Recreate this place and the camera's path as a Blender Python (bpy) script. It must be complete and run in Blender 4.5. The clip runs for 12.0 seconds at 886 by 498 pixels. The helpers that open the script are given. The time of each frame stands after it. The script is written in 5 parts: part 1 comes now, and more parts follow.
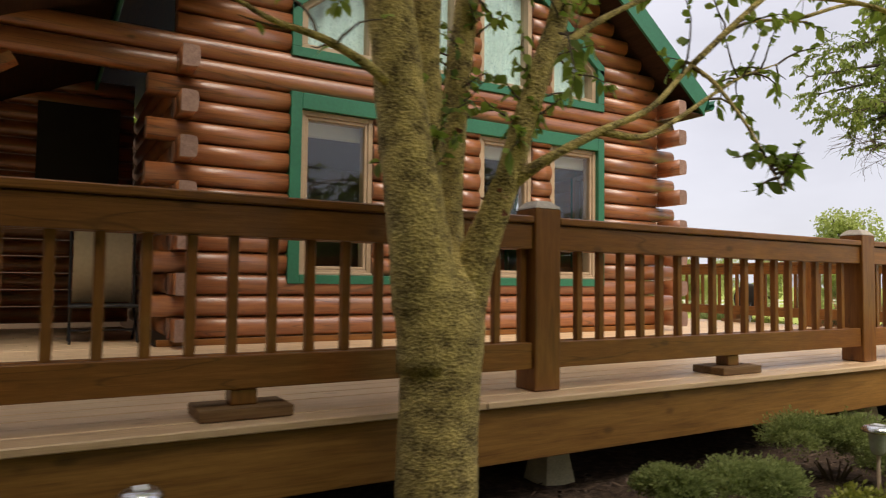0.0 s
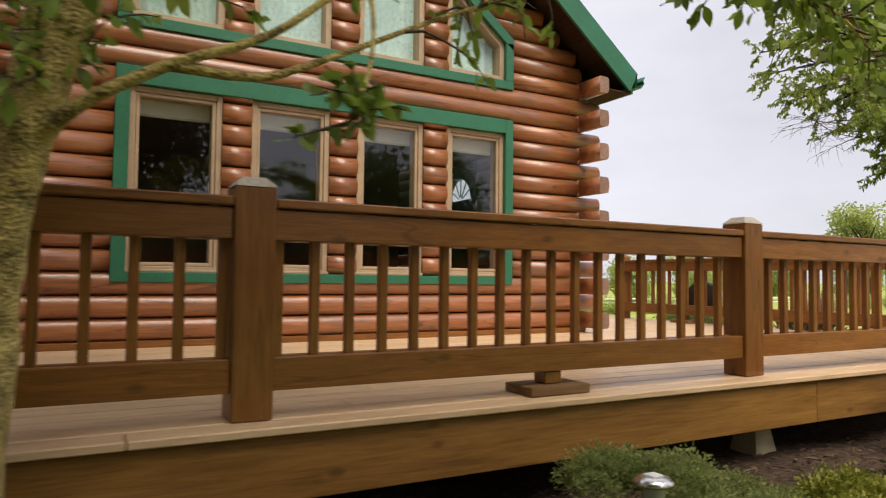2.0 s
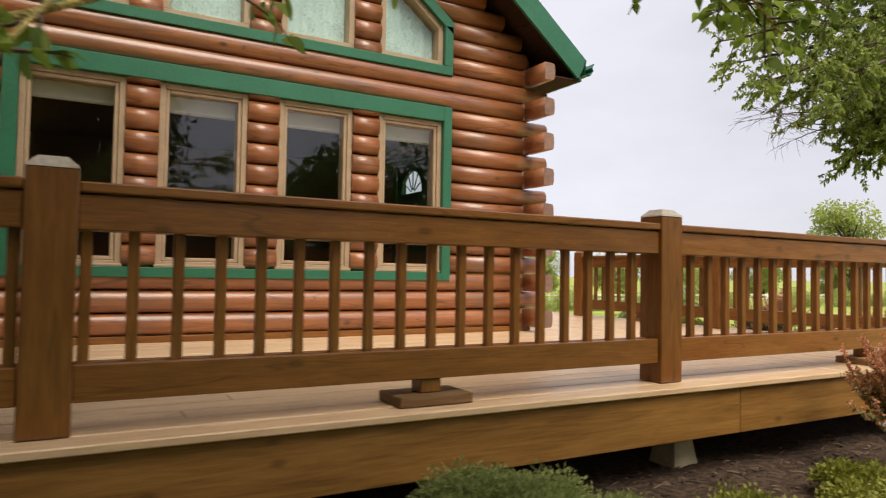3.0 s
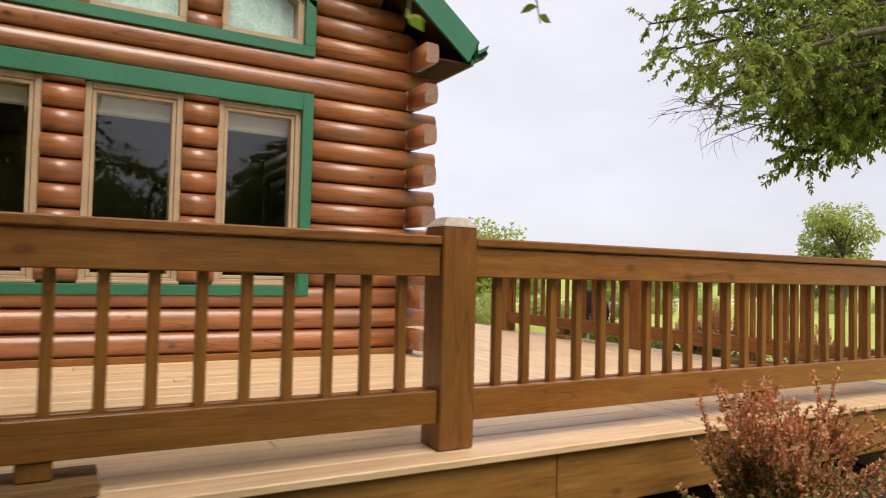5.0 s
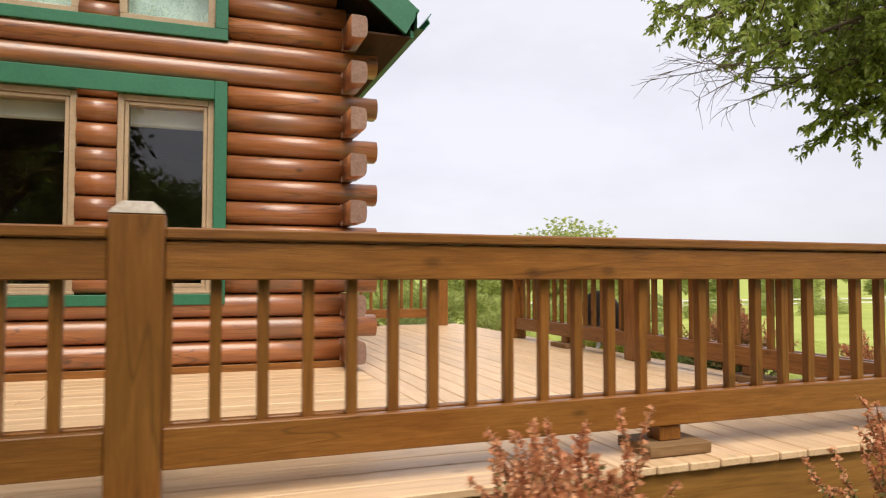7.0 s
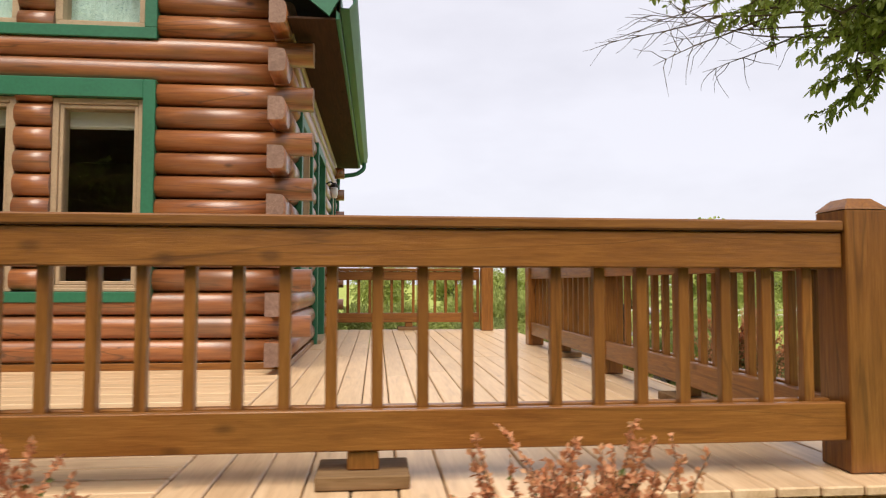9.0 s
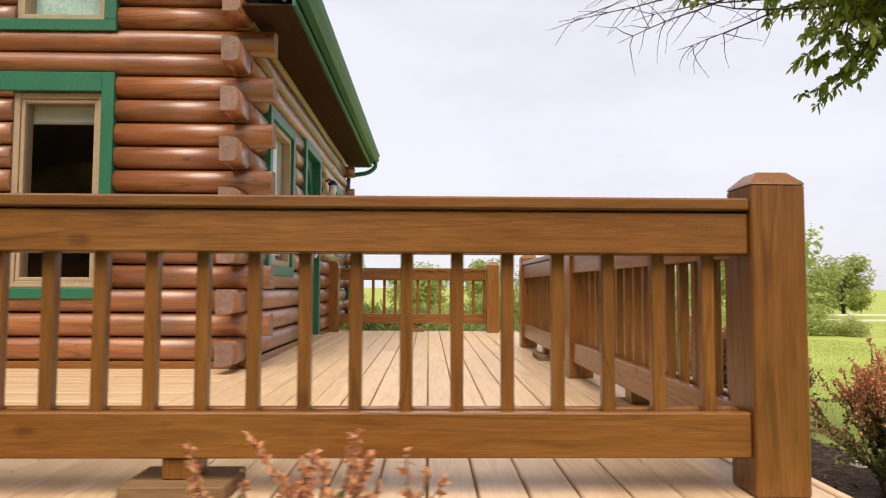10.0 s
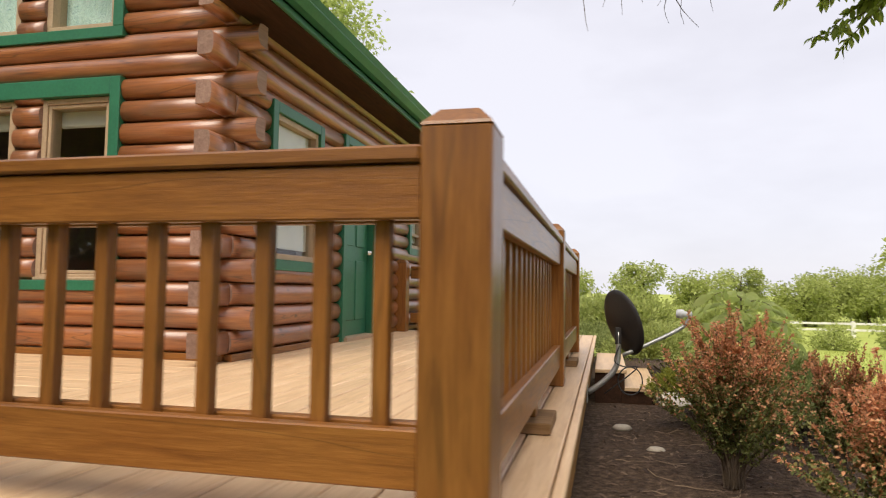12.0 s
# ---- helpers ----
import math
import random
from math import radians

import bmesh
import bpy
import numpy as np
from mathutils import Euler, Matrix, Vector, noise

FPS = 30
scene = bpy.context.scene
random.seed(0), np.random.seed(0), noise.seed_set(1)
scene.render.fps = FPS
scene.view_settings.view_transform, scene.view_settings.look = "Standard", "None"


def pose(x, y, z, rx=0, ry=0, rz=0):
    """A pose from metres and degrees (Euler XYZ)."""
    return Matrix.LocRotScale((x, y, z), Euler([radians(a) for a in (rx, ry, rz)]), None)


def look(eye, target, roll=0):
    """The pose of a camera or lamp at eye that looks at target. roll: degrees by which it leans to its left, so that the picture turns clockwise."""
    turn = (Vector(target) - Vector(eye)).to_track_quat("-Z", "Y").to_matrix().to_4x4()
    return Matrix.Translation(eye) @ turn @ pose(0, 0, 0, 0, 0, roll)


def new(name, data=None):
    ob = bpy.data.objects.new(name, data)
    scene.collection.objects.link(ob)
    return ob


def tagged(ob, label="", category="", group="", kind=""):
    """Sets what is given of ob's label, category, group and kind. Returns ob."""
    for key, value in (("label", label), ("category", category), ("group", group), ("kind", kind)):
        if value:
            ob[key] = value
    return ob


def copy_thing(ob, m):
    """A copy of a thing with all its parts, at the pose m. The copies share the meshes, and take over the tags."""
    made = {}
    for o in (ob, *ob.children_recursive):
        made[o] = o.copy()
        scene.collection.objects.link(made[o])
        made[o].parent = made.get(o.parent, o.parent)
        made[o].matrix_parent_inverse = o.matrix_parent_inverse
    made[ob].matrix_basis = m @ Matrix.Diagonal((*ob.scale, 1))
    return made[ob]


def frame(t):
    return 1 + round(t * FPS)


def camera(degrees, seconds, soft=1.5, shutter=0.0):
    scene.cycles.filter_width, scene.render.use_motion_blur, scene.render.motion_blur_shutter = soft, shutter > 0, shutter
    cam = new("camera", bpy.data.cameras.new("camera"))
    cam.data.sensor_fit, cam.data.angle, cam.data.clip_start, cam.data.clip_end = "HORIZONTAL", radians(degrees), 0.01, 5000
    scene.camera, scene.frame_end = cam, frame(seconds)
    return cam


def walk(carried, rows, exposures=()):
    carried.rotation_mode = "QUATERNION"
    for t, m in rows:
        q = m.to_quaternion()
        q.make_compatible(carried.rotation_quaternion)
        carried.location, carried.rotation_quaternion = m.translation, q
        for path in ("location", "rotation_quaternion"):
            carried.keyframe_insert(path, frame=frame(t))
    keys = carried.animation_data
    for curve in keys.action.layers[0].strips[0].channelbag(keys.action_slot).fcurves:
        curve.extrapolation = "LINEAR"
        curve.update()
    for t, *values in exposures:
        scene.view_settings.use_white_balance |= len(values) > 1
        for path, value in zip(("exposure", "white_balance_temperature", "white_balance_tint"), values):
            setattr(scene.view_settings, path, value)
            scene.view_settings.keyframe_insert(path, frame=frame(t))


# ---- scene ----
cam = camera(66.3, 12.0, soft=1.15, shutter=0.5)
PATH = [
    (0, (-0.047, 0.191, 1.219), (0.967, 1.912, 1.318), 0.66),
    (0.5, (0.341, 0.163, 1.233), (1.340, 1.893, 1.324), 0.62),
    (1, (0.718, 0.176, 1.245), (1.701, 1.915, 1.328), 0.98),
    (1.5, (1.097, 0.178, 1.247), (2.069, 1.923, 1.327), 0.99),
    (2, (1.463, 0.193, 1.243), (2.427, 1.944, 1.332), 0.62),
    (2.5, (1.802, 0.208, 1.245), (2.775, 1.953, 1.330), 0.66),
    (3, (2.102, 0.232, 1.258), (3.089, 1.970, 1.332), 0.99),
    (3.5, (2.456, 0.287, 1.286), (3.463, 2.014, 1.362), 1.57),
    (5.5, (3.941, 0.496, 1.408), (4.891, 2.254, 1.485), 1.00),
    (6, (4.312, 0.536, 1.401), (5.206, 2.324, 1.483), 0.35),
    (6.5, (4.680, 0.555, 1.406), (5.489, 2.383, 1.487), 0.10),
    (8.5, (6.632, 0.558, 1.330), (6.882, 2.540, 1.433), -0.02),
    (9, (6.959, 0.638, 1.330), (7.154, 2.626, 1.434), 0.07),
    (9.5, (7.272, 0.762, 1.319), (7.408, 2.754, 1.429), 0.25),
    (10, (7.616, 0.869, 1.287), (7.658, 2.865, 1.401), 0.25),
    (10.5, (7.909, 1.000, 1.276), (7.830, 2.995, 1.389), 0.29),
    (11, (8.244, 1.116, 1.270), (8.032, 3.101, 1.394), 0.49),
    (11.5, (8.582, 1.260, 1.259), (8.233, 3.226, 1.374), 0.40),
    (12, (8.924, 1.397, 1.232), (8.459, 3.339, 1.355), 0.80),
]
walk(cam, [(t, look(eye, target, roll)) for t, eye, target, roll in PATH],
     [(0, 0.32), (2.5, 0.28), (6, 0.34), (8.5, 0.33), (12, 0.34)])

# ---- light ----
SUN_EL, SUN_AZ = radians(57), radians(184)
world = bpy.data.worlds.new("overcast_sky")
scene.world = world
world.use_nodes = True
wn, wl = world.node_tree.nodes, world.node_tree.links
wn.clear()
w_out = wn.new("ShaderNodeOutputWorld")
w_bg = wn.new("ShaderNodeBackground")
w_sky = wn.new("ShaderNodeTexSky")
w_sky.sky_type = "NISHITA"
w_sky.sun_disc = False
w_sky.sun_elevation, w_sky.sun_rotation = SUN_EL, SUN_AZ
w_gain = wn.new("ShaderNodeVectorMath")
w_gain.operation = "SCALE"
w_gain.inputs["Scale"].default_value = 0.10
w_tc = wn.new("ShaderNodeTexCoord")
w_map = wn.new("ShaderNodeMapping")
w_map.inputs["Scale"].default_value = (1.0, 1.0, 2.6)
w_noise = wn.new("ShaderNodeTexNoise")
w_noise.inputs["Scale"].default_value = 1.7
w_noise.inputs["Detail"].default_value = 5.0
w_noise.inputs["Roughness"].default_value = 0.55
w_ramp = wn.new("ShaderNodeValToRGB")
w_ramp.color_ramp.elements[0].position, w_ramp.color_ramp.elements[0].color = 0.34, (0.645, 0.63, 0.69, 1)
w_ramp.color_ramp.elements[1].position, w_ramp.color_ramp.elements[1].color = 0.62, (0.78, 0.765, 0.83, 1)
w_mix = wn.new("ShaderNodeMix")
w_mix.data_type = "RGBA"
w_mix.inputs["Factor"].default_value = 0.88
wl.new(w_sky.outputs["Color"], w_gain.inputs[0])
wl.new(w_tc.outputs["Generated"], w_map.inputs["Vector"])
wl.new(w_map.outputs["Vector"], w_noise.inputs["Vector"])
wl.new(w_noise.outputs["Fac"], w_ramp.inputs["Fac"])
wl.new(w_gain.outputs["Vector"], w_mix.inputs["A"])
wl.new(w_ramp.outputs["Color"], w_mix.inputs["B"])
wl.new(w_mix.outputs["Result"], w_bg.inputs["Color"])
w_bg.inputs["Strength"].default_value = 1.0
wl.new(w_bg.outputs["Background"], w_out.inputs["Surface"])

sun_data = bpy.data.lights.new("sun", "SUN")
sun_data.energy, sun_data.angle, sun_data.color = 3.10, radians(42), (1.0, 0.90, 0.75)
sun = new("sun", sun_data)
sun_dir = Vector((math.sin(SUN_AZ) * math.cos(SUN_EL), math.cos(SUN_AZ) * math.cos(SUN_EL), math.sin(SUN_EL)))
sun.matrix_world = look(sun_dir * 40, (0, 0, 0))


# ---- materials ----
def nodes_of(name):
    m = bpy.data.materials.new(name)
    m.use_nodes = True
    t = m.node_tree
    return m, t.nodes, t.links, t.nodes["Principled BSDF"]


def ramp_of(n, stops):
    r = n.new("ShaderNodeValToRGB")
    e = r.color_ramp.elements
    while len(e) < len(stops):
        e.new(0.5)
    for el, (p, c) in zip(e, stops):
        el.position, el.color = p, (*c, 1)
    return r


def wood(name, dark, mid, light, axis, rough=0.5, knots=0.6, bump=0.25, coat=0.0, fine=1.0, spread=0.25, worn=None, spec=0.4, gloss=0.3, checks=0.0, varnish=1.5):
    """Stained timber, its grain along the local axis 0, 1 or 2."""
    m, n, l, b = nodes_of(name)
    tc, info = n.new("ShaderNodeTexCoord"), n.new("ShaderNodeObjectInfo")
    shift = n.new("ShaderNodeVectorMath")
    shift.operation = "MULTIPLY_ADD"
    comb = n.new("ShaderNodeCombineXYZ")
    for k in range(3):
        l.new(info.outputs["Random"], comb.inputs[k])
    shift.inputs[1].default_value = (37.0, 23.0, 51.0)
    l.new(comb.outputs["Vector"], shift.inputs[0])
    l.new(tc.outputs["Object"], shift.inputs[2])

    def stretched(s_long, s_cross, scale, detail):
        mp = n.new("ShaderNodeMapping")
        sc = [s_cross] * 3
        sc[axis] = s_long
        mp.inputs["Scale"].default_value = sc
        l.new(shift.outputs["Vector"], mp.inputs["Vector"])
        t = n.new("ShaderNodeTexNoise")
        t.inputs["Scale"].default_value, t.inputs["Detail"].default_value = scale, detail
        t.inputs["Roughness"].default_value = 0.64
        t.inputs["Distortion"].default_value = 0.6
        l.new(mp.outputs["Vector"], t.inputs["Vector"])
        return t

    grain = stretched(0.05, 1.0, 70 * fine, 6)
    streak = stretched(0.10, 1.0, 18 * fine, 6)
    blotch = stretched(0.5, 1.0, 2.2, 3)
    knot = n.new("ShaderNodeTexVoronoi")
    kmap = n.new("ShaderNodeMapping")
    ks = [2.6] * 3
    ks[axis] = 1.3
    kmap.inputs["Scale"].default_value = ks
    l.new(shift.outputs["Vector"], kmap.inputs["Vector"])
    l.new(kmap.outputs["Vector"], knot.inputs["Vector"])
    knot.inputs["Scale"].default_value = 2.1
    kr = ramp_of(n, [(0.05, (1, 1, 1)), (0.125, (0, 0, 0))])
    l.new(knot.outputs["Distance"], kr.inputs["Fac"])
    add = n.new("ShaderNodeMath")
    add.operation = "MULTIPLY_ADD"
    add.inputs[1].default_value = 0.45
    l.new(grain.outputs["Fac"], add.inputs[0])
    half = n.new("ShaderNodeMath")
    half.operation = "MULTIPLY"
    half.inputs[1].default_value = 0.55
    l.new(streak.outputs["Fac"], half.inputs[0])
    l.new(half.outputs["Value"], add.inputs[2])
    cr = ramp_of(n, [(0.34, dark), (0.5, mid), (0.66, light)])
    l.new(add.outputs["Value"], cr.inputs["Fac"])
    hue = n.new("ShaderNodeHueSaturation")
    vr = n.new("ShaderNodeMapRange")
    vr.inputs["To Min"].default_value, vr.inputs["To Max"].default_value = 1 - spread, 1 + spread
    vsum = n.new("ShaderNodeMath")
    vsum.operation = "ADD"
    l.new(info.outputs["Random"], vsum.inputs[0])
    l.new(blotch.outputs["Fac"], vsum.inputs[1])
    vhalf = n.new("ShaderNodeMath")
    vhalf.operation = "MULTIPLY"
    vhalf.inputs[1].default_value = 0.5
    l.new(vsum.outputs["Value"], vhalf.inputs[0])
    l.new(vhalf.outputs["Value"], vr.inputs["Value"])
    l.new(vr.outputs["Result"], hue.inputs["Value"])
    l.new(cr.outputs["Color"], hue.inputs["Color"])
    km = n.new("ShaderNodeMix")
    km.data_type = "RGBA"
    km.inputs["B"].default_value = (*[c * 0.35 for c in dark], 1)
    kf = n.new("ShaderNodeMath")
    kf.operation = "MULTIPLY"
    kf.inputs[1].default_value = knots
    l.new(kr.outputs["Color"], kf.inputs[0])
    l.new(kf.outputs["Value"], km.inputs["Factor"])
    l.new(hue.outputs["Color"], km.inputs["A"])
    top = km.outputs["Result"]
    if checks:
        split = stretched(0.06, 1.0, 7.0, 2)
        sr = ramp_of(n, [(0.488, (0, 0, 0)), (0.5, (checks, checks, checks)), (0.512, (0, 0, 0))])
        l.new(split.outputs["Fac"], sr.inputs["Fac"])
        sm = n.new("ShaderNodeMix")
        sm.data_type = "RGBA"
        sm.inputs["B"].default_value = (*[c * 0.3 for c in dark], 1)
        l.new(sr.outputs["Color"], sm.inputs["Factor"])
        l.new(top, sm.inputs["A"])
        top = sm.outputs["Result"]
    if worn:
        wm = n.new("ShaderNodeMix")
        wm.data_type = "RGBA"
        wm.inputs["B"].default_value = (*worn, 1)
        wr = ramp_of(n, [(0.52, (0, 0, 0)), (0.72, (0.7, 0.7, 0.7))])
        l.new(blotch.outputs["Fac"], wr.inputs["Fac"])
        l.new(wr.outputs["Color"], wm.inputs["Factor"])
        l.new(top, wm.inputs["A"])
        top = wm.outputs["Result"]
    l.new(top, b.inputs["Base Color"])
    rr = n.new("ShaderNodeMapRange")
    rr.inputs["To Min"].default_value, rr.inputs["To Max"].default_value = rough - 0.1, rough + 0.15
    l.new(streak.outputs["Fac"], rr.inputs["Value"])
    l.new(rr.outputs["Result"], b.inputs["Roughness"])
    b.inputs["Coat Weight"].default_value = coat
    b.inputs["Coat Roughness"].default_value = gloss
    b.inputs["Coat IOR"].default_value = varnish
    b.inputs["Specular IOR Level"].default_value = spec
    bp = n.new("ShaderNodeBump")
    bp.inputs["Strength"].default_value, bp.inputs["Distance"].default_value = bump, 0.004
    l.new(add.outputs["Value"], bp.inputs["Height"])
    l.new(bp.outputs["Normal"], b.inputs["Normal"])
    l.new(bp.outputs["Normal"], b.inputs["Coat Normal"])
    return m


def plain(name, col, rough=0.5, metal=0.0, vary=0.15, scale=6.0, bump=0.1, spec=0.5):
    m, n, l, b = nodes_of(name)
    tc = n.new("ShaderNodeTexCoord")
    t1, t2 = n.new("ShaderNodeTexNoise"), n.new("ShaderNodeTexNoise")
    t1.inputs["Scale"].default_value, t2.inputs["Scale"].default_value = scale, scale * 14
    t1.inputs["Detail"].default_value = t2.inputs["Detail"].default_value = 4
    l.new(tc.outputs["Object"], t1.inputs["Vector"])
    l.new(tc.outputs["Object"], t2.inputs["Vector"])
    av = n.new("ShaderNodeMath")
    av.operation = "ADD"
    l.new(t1.outputs["Fac"], av.inputs[0])
    l.new(t2.outputs["Fac"], av.inputs[1])
    r = ramp_of(n, [(0.7, [c * (1 - vary) for c in col]), (1.3, [min(1, c * (1 + vary)) for c in col])])
    hf = n.new("ShaderNodeMath")
    hf.operation = "MULTIPLY"
    hf.inputs[1].default_value = 0.5
    l.new(av.outputs["Value"], hf.inputs[0])
    r.color_ramp.elements[0].position, r.color_ramp.elements[1].position = 0.38, 0.62
    l.new(hf.outputs["Value"], r.inputs["Fac"])
    l.new(r.outputs["Color"], b.inputs["Base Color"])
    b.inputs["Roughness"].default_value, b.inputs["Metallic"].default_value = rough, metal
    b.inputs["Specular IOR Level"].default_value = spec
    bp = n.new("ShaderNodeBump")
    bp.inputs["Strength"].default_value, bp.inputs["Distance"].default_value = bump, 0.004
    l.new(t2.outputs["Fac"], bp.inputs["Height"])
    l.new(bp.outputs["Normal"], b.inputs["Normal"])
    return m


def leaf_mat(name, stops, rough=0.5, through_light=0.35):
    """Leaves that differ one by one, and let some light through."""
    m, n, l, b = nodes_of(name)
    g, tc = n.new("ShaderNodeNewGeometry"), n.new("ShaderNodeTexCoord")
    t = n.new("ShaderNodeTexNoise")
    t.inputs["Scale"].default_value = 2.2
    l.new(tc.outputs["Object"], t.inputs["Vector"])
    mx = n.new("ShaderNodeMath")
    mx.operation = "MULTIPLY_ADD"
    mx.inputs[1].default_value = 0.55
    l.new(g.outputs["Random Per Island"], mx.inputs[0])
    hf = n.new("ShaderNodeMath")
    hf.operation = "MULTIPLY"
    hf.inputs[1].default_value = 0.5
    l.new(t.outputs["Fac"], hf.inputs[0])
    l.new(hf.outputs["Value"], mx.inputs[2])
    r = ramp_of(n, stops)
    l.new(mx.outputs["Value"], r.inputs["Fac"])
    l.new(r.outputs["Color"], b.inputs["Base Color"])
    b.inputs["Roughness"].default_value = rough
    tr = n.new("ShaderNodeBsdfTranslucent")
    l.new(r.outputs["Color"], tr.inputs["Color"])
    ms = n.new("ShaderNodeMixShader")
    ms.inputs["Fac"].default_value = through_light
    l.new(b.outputs["BSDF"], ms.inputs[1])
    l.new(tr.outputs["BSDF"], ms.inputs[2])
    l.new(ms.outputs["Shader"], n["Material Output"].inputs["Surface"])
    return m


def bark_mat(name, dark, light, scale=1.0):
    m, n, l, b = nodes_of(name)
    tc, mp = n.new("ShaderNodeTexCoord"), n.new("ShaderNodeMapping")
    mp.inputs["Scale"].default_value = (1, 1, 1.15)
    l.new(tc.outputs["Object"], mp.inputs["Vector"])
    t1, t2, v = n.new("ShaderNodeTexNoise"), n.new("ShaderNodeTexNoise"), n.new("ShaderNodeTexVoronoi")
    t1.inputs["Scale"].default_value, t1.inputs["Detail"].default_value = 9 * scale, 6
    t2.inputs["Scale"].default_value, t2.inputs["Detail"].default_value = 70 * scale, 5
    v.inputs["Scale"].default_value = 48 * scale
    for t in (t1, t2, v):
        l.new(mp.outputs["Vector"], t.inputs["Vector"])
    s1 = n.new("ShaderNodeMath")
    s1.operation = "MULTIPLY_ADD"
    s1.inputs[1].default_value = 0.5
    l.new(t2.outputs["Fac"], s1.inputs[0])
    s2 = n.new("ShaderNodeMath")
    s2.operation = "MULTIPLY"
    s2.inputs[1].default_value = 0.5
    l.new(t1.outputs["Fac"], s2.inputs[0])
    l.new(s2.outputs["Value"], s1.inputs[2])
    r = ramp_of(n, [(0.38, dark), (0.47, [0.55 * a + 0.45 * b for a, b in zip(dark, light)]), (0.60, light)])
    l.new(s1.outputs["Value"], r.inputs["Fac"])
    l.new(r.outputs["Color"], b.inputs["Base Color"])
    b.inputs["Roughness"].default_value = 0.9
    hs = n.new("ShaderNodeMath")
    hs.operation = "MULTIPLY_ADD"
    hs.inputs[1].default_value = 0.45
    l.new(v.outputs["Distance"], hs.inputs[0])
    l.new(s1.outputs["Value"], hs.inputs[2])
    bp = n.new("ShaderNodeBump")
    bp.inputs["Strength"].default_value, bp.inputs["Distance"].default_value = 1.0, 0.012
    l.new(hs.outputs["Value"], bp.inputs["Height"])
    l.new(bp.outputs["Normal"], b.inputs["Normal"])
    return m


RAIL = [(0.146, 0.051, 0.009), (0.216, 0.081, 0.014), (0.284, 0.117, 0.023)]
rail_x, rail_y, rail_z = (wood("rail_stain_" + "xyz"[a], *RAIL, a, rough=0.58, knots=0.55, bump=0.45, spec=0.2, coat=0.7, gloss=0.22, fine=1.9, checks=0.45) for a in range(3))
cap_grey = wood("weathered_post_top", (0.30, 0.24, 0.19), (0.42, 0.36, 0.30), (0.55, 0.49, 0.43), 2, rough=0.6, knots=0.2)
DECK = [(0.50, 0.325, 0.18), (0.645, 0.445, 0.265), (0.74, 0.545, 0.35)]
deck_x, deck_y = (wood("deck_board_" + "xy"[a], *DECK, a, rough=0.38, knots=0.35, bump=0.25, spread=0.14) for a in range(2))
FASC = [(0.15, 0.066, 0.012), (0.27, 0.128, 0.025), (0.37, 0.185, 0.042)]
fascia_x, fascia_y = (wood("fascia_stain_" + "xy"[a], *FASC, a, rough=0.55, knots=0.5, bump=0.3) for a in range(2))
LOGC = [(0.175, 0.050, 0.013), (0.305, 0.102, 0.029), (0.42, 0.165, 0.053)]
log_x, log_y = (wood("log_stain_" + "xy"[a], *LOGC, a, rough=0.58, knots=0.95, bump=0.35, coat=1.0, fine=1.1, spread=0.30, gloss=0.31, spec=0.3, varnish=1.7, worn=(0.150, 0.078, 0.042), checks=0.7) for a in range(2))
end_grain = wood("log_end", (0.17, 0.095, 0.068), (0.25, 0.150, 0.112), (0.33, 0.21, 0.165), 1, rough=0.7, knots=0.0)
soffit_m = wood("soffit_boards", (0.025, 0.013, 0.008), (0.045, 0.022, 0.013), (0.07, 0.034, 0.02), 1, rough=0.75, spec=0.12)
green = plain("green_paint", (0.028, 0.150, 0.080), 0.42, vary=0.12, scale=3)
tan_frame = plain("tan_window_frame", (0.42, 0.30, 0.19), 0.5, vary=0.12)
white_paint = plain("off_white_paint", (0.75, 0.73, 0.68), 0.5, vary=0.06)
shingle_m = plain("dark_shingles", (0.045, 0.045, 0.042), 0.9, vary=0.3, scale=20, bump=0.6)
worn_block = wood("worn_block", (0.12, 0.062, 0.026), (0.20, 0.115, 0.052), (0.28, 0.175, 0.09), 0, rough=0.7, knots=0.3, spec=0.2)
concrete = plain("weathered_pier", (0.56, 0.48, 0.29), 0.85, vary=0.2, scale=8, bump=0.5)
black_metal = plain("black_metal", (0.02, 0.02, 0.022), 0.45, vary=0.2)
dish_m = plain("dark_grey_dish", (0.030, 0.028, 0.028), 0.5, vary=0.2)
grey_metal = plain("grey_steel", (0.45, 0.45, 0.44), 0.4, metal=0.6, vary=0.1)
white_plastic = plain("white_plastic", (0.75, 0.75, 0.76), 0.4, vary=0.05)
chrome = plain("brushed_steel", (0.78, 0.76, 0.74), 0.25, metal=1.0, vary=0.05)
room_wall = plain("room_wall", (0.20, 0.13, 0.08), 0.7, vary=0.1)
room_floor = plain("room_floor", (0.14, 0.08, 0.045), 0.5, vary=0.2)
blind_m = plain("pale_blind", (0.80, 0.78, 0.72), 0.8, vary=0.05)
tan_sling = plain("tan_fabric", (0.46, 0.36, 0.22), 0.9, vary=0.08, scale=30)
stone_m = plain("pale_stone", (0.48, 0.42, 0.34), 0.8, vary=0.2, scale=12)
bark_near = bark_mat("tree_bark", (0.10, 0.070, 0.022), (0.64, 0.49, 0.17), 1.6)
bark_dark = bark_mat("dark_bark", (0.035, 0.026, 0.018), (0.12, 0.09, 0.06))
twig_m = plain("twig", (0.10, 0.07, 0.045), 0.85, vary=0.3, scale=15)
leaf_fg = leaf_mat("near_leaves", [(0.15, (0.11, 0.17, 0.025)), (0.6, (0.26, 0.36, 0.05)), (0.95, (0.44, 0.52, 0.11))], through_light=0.5)
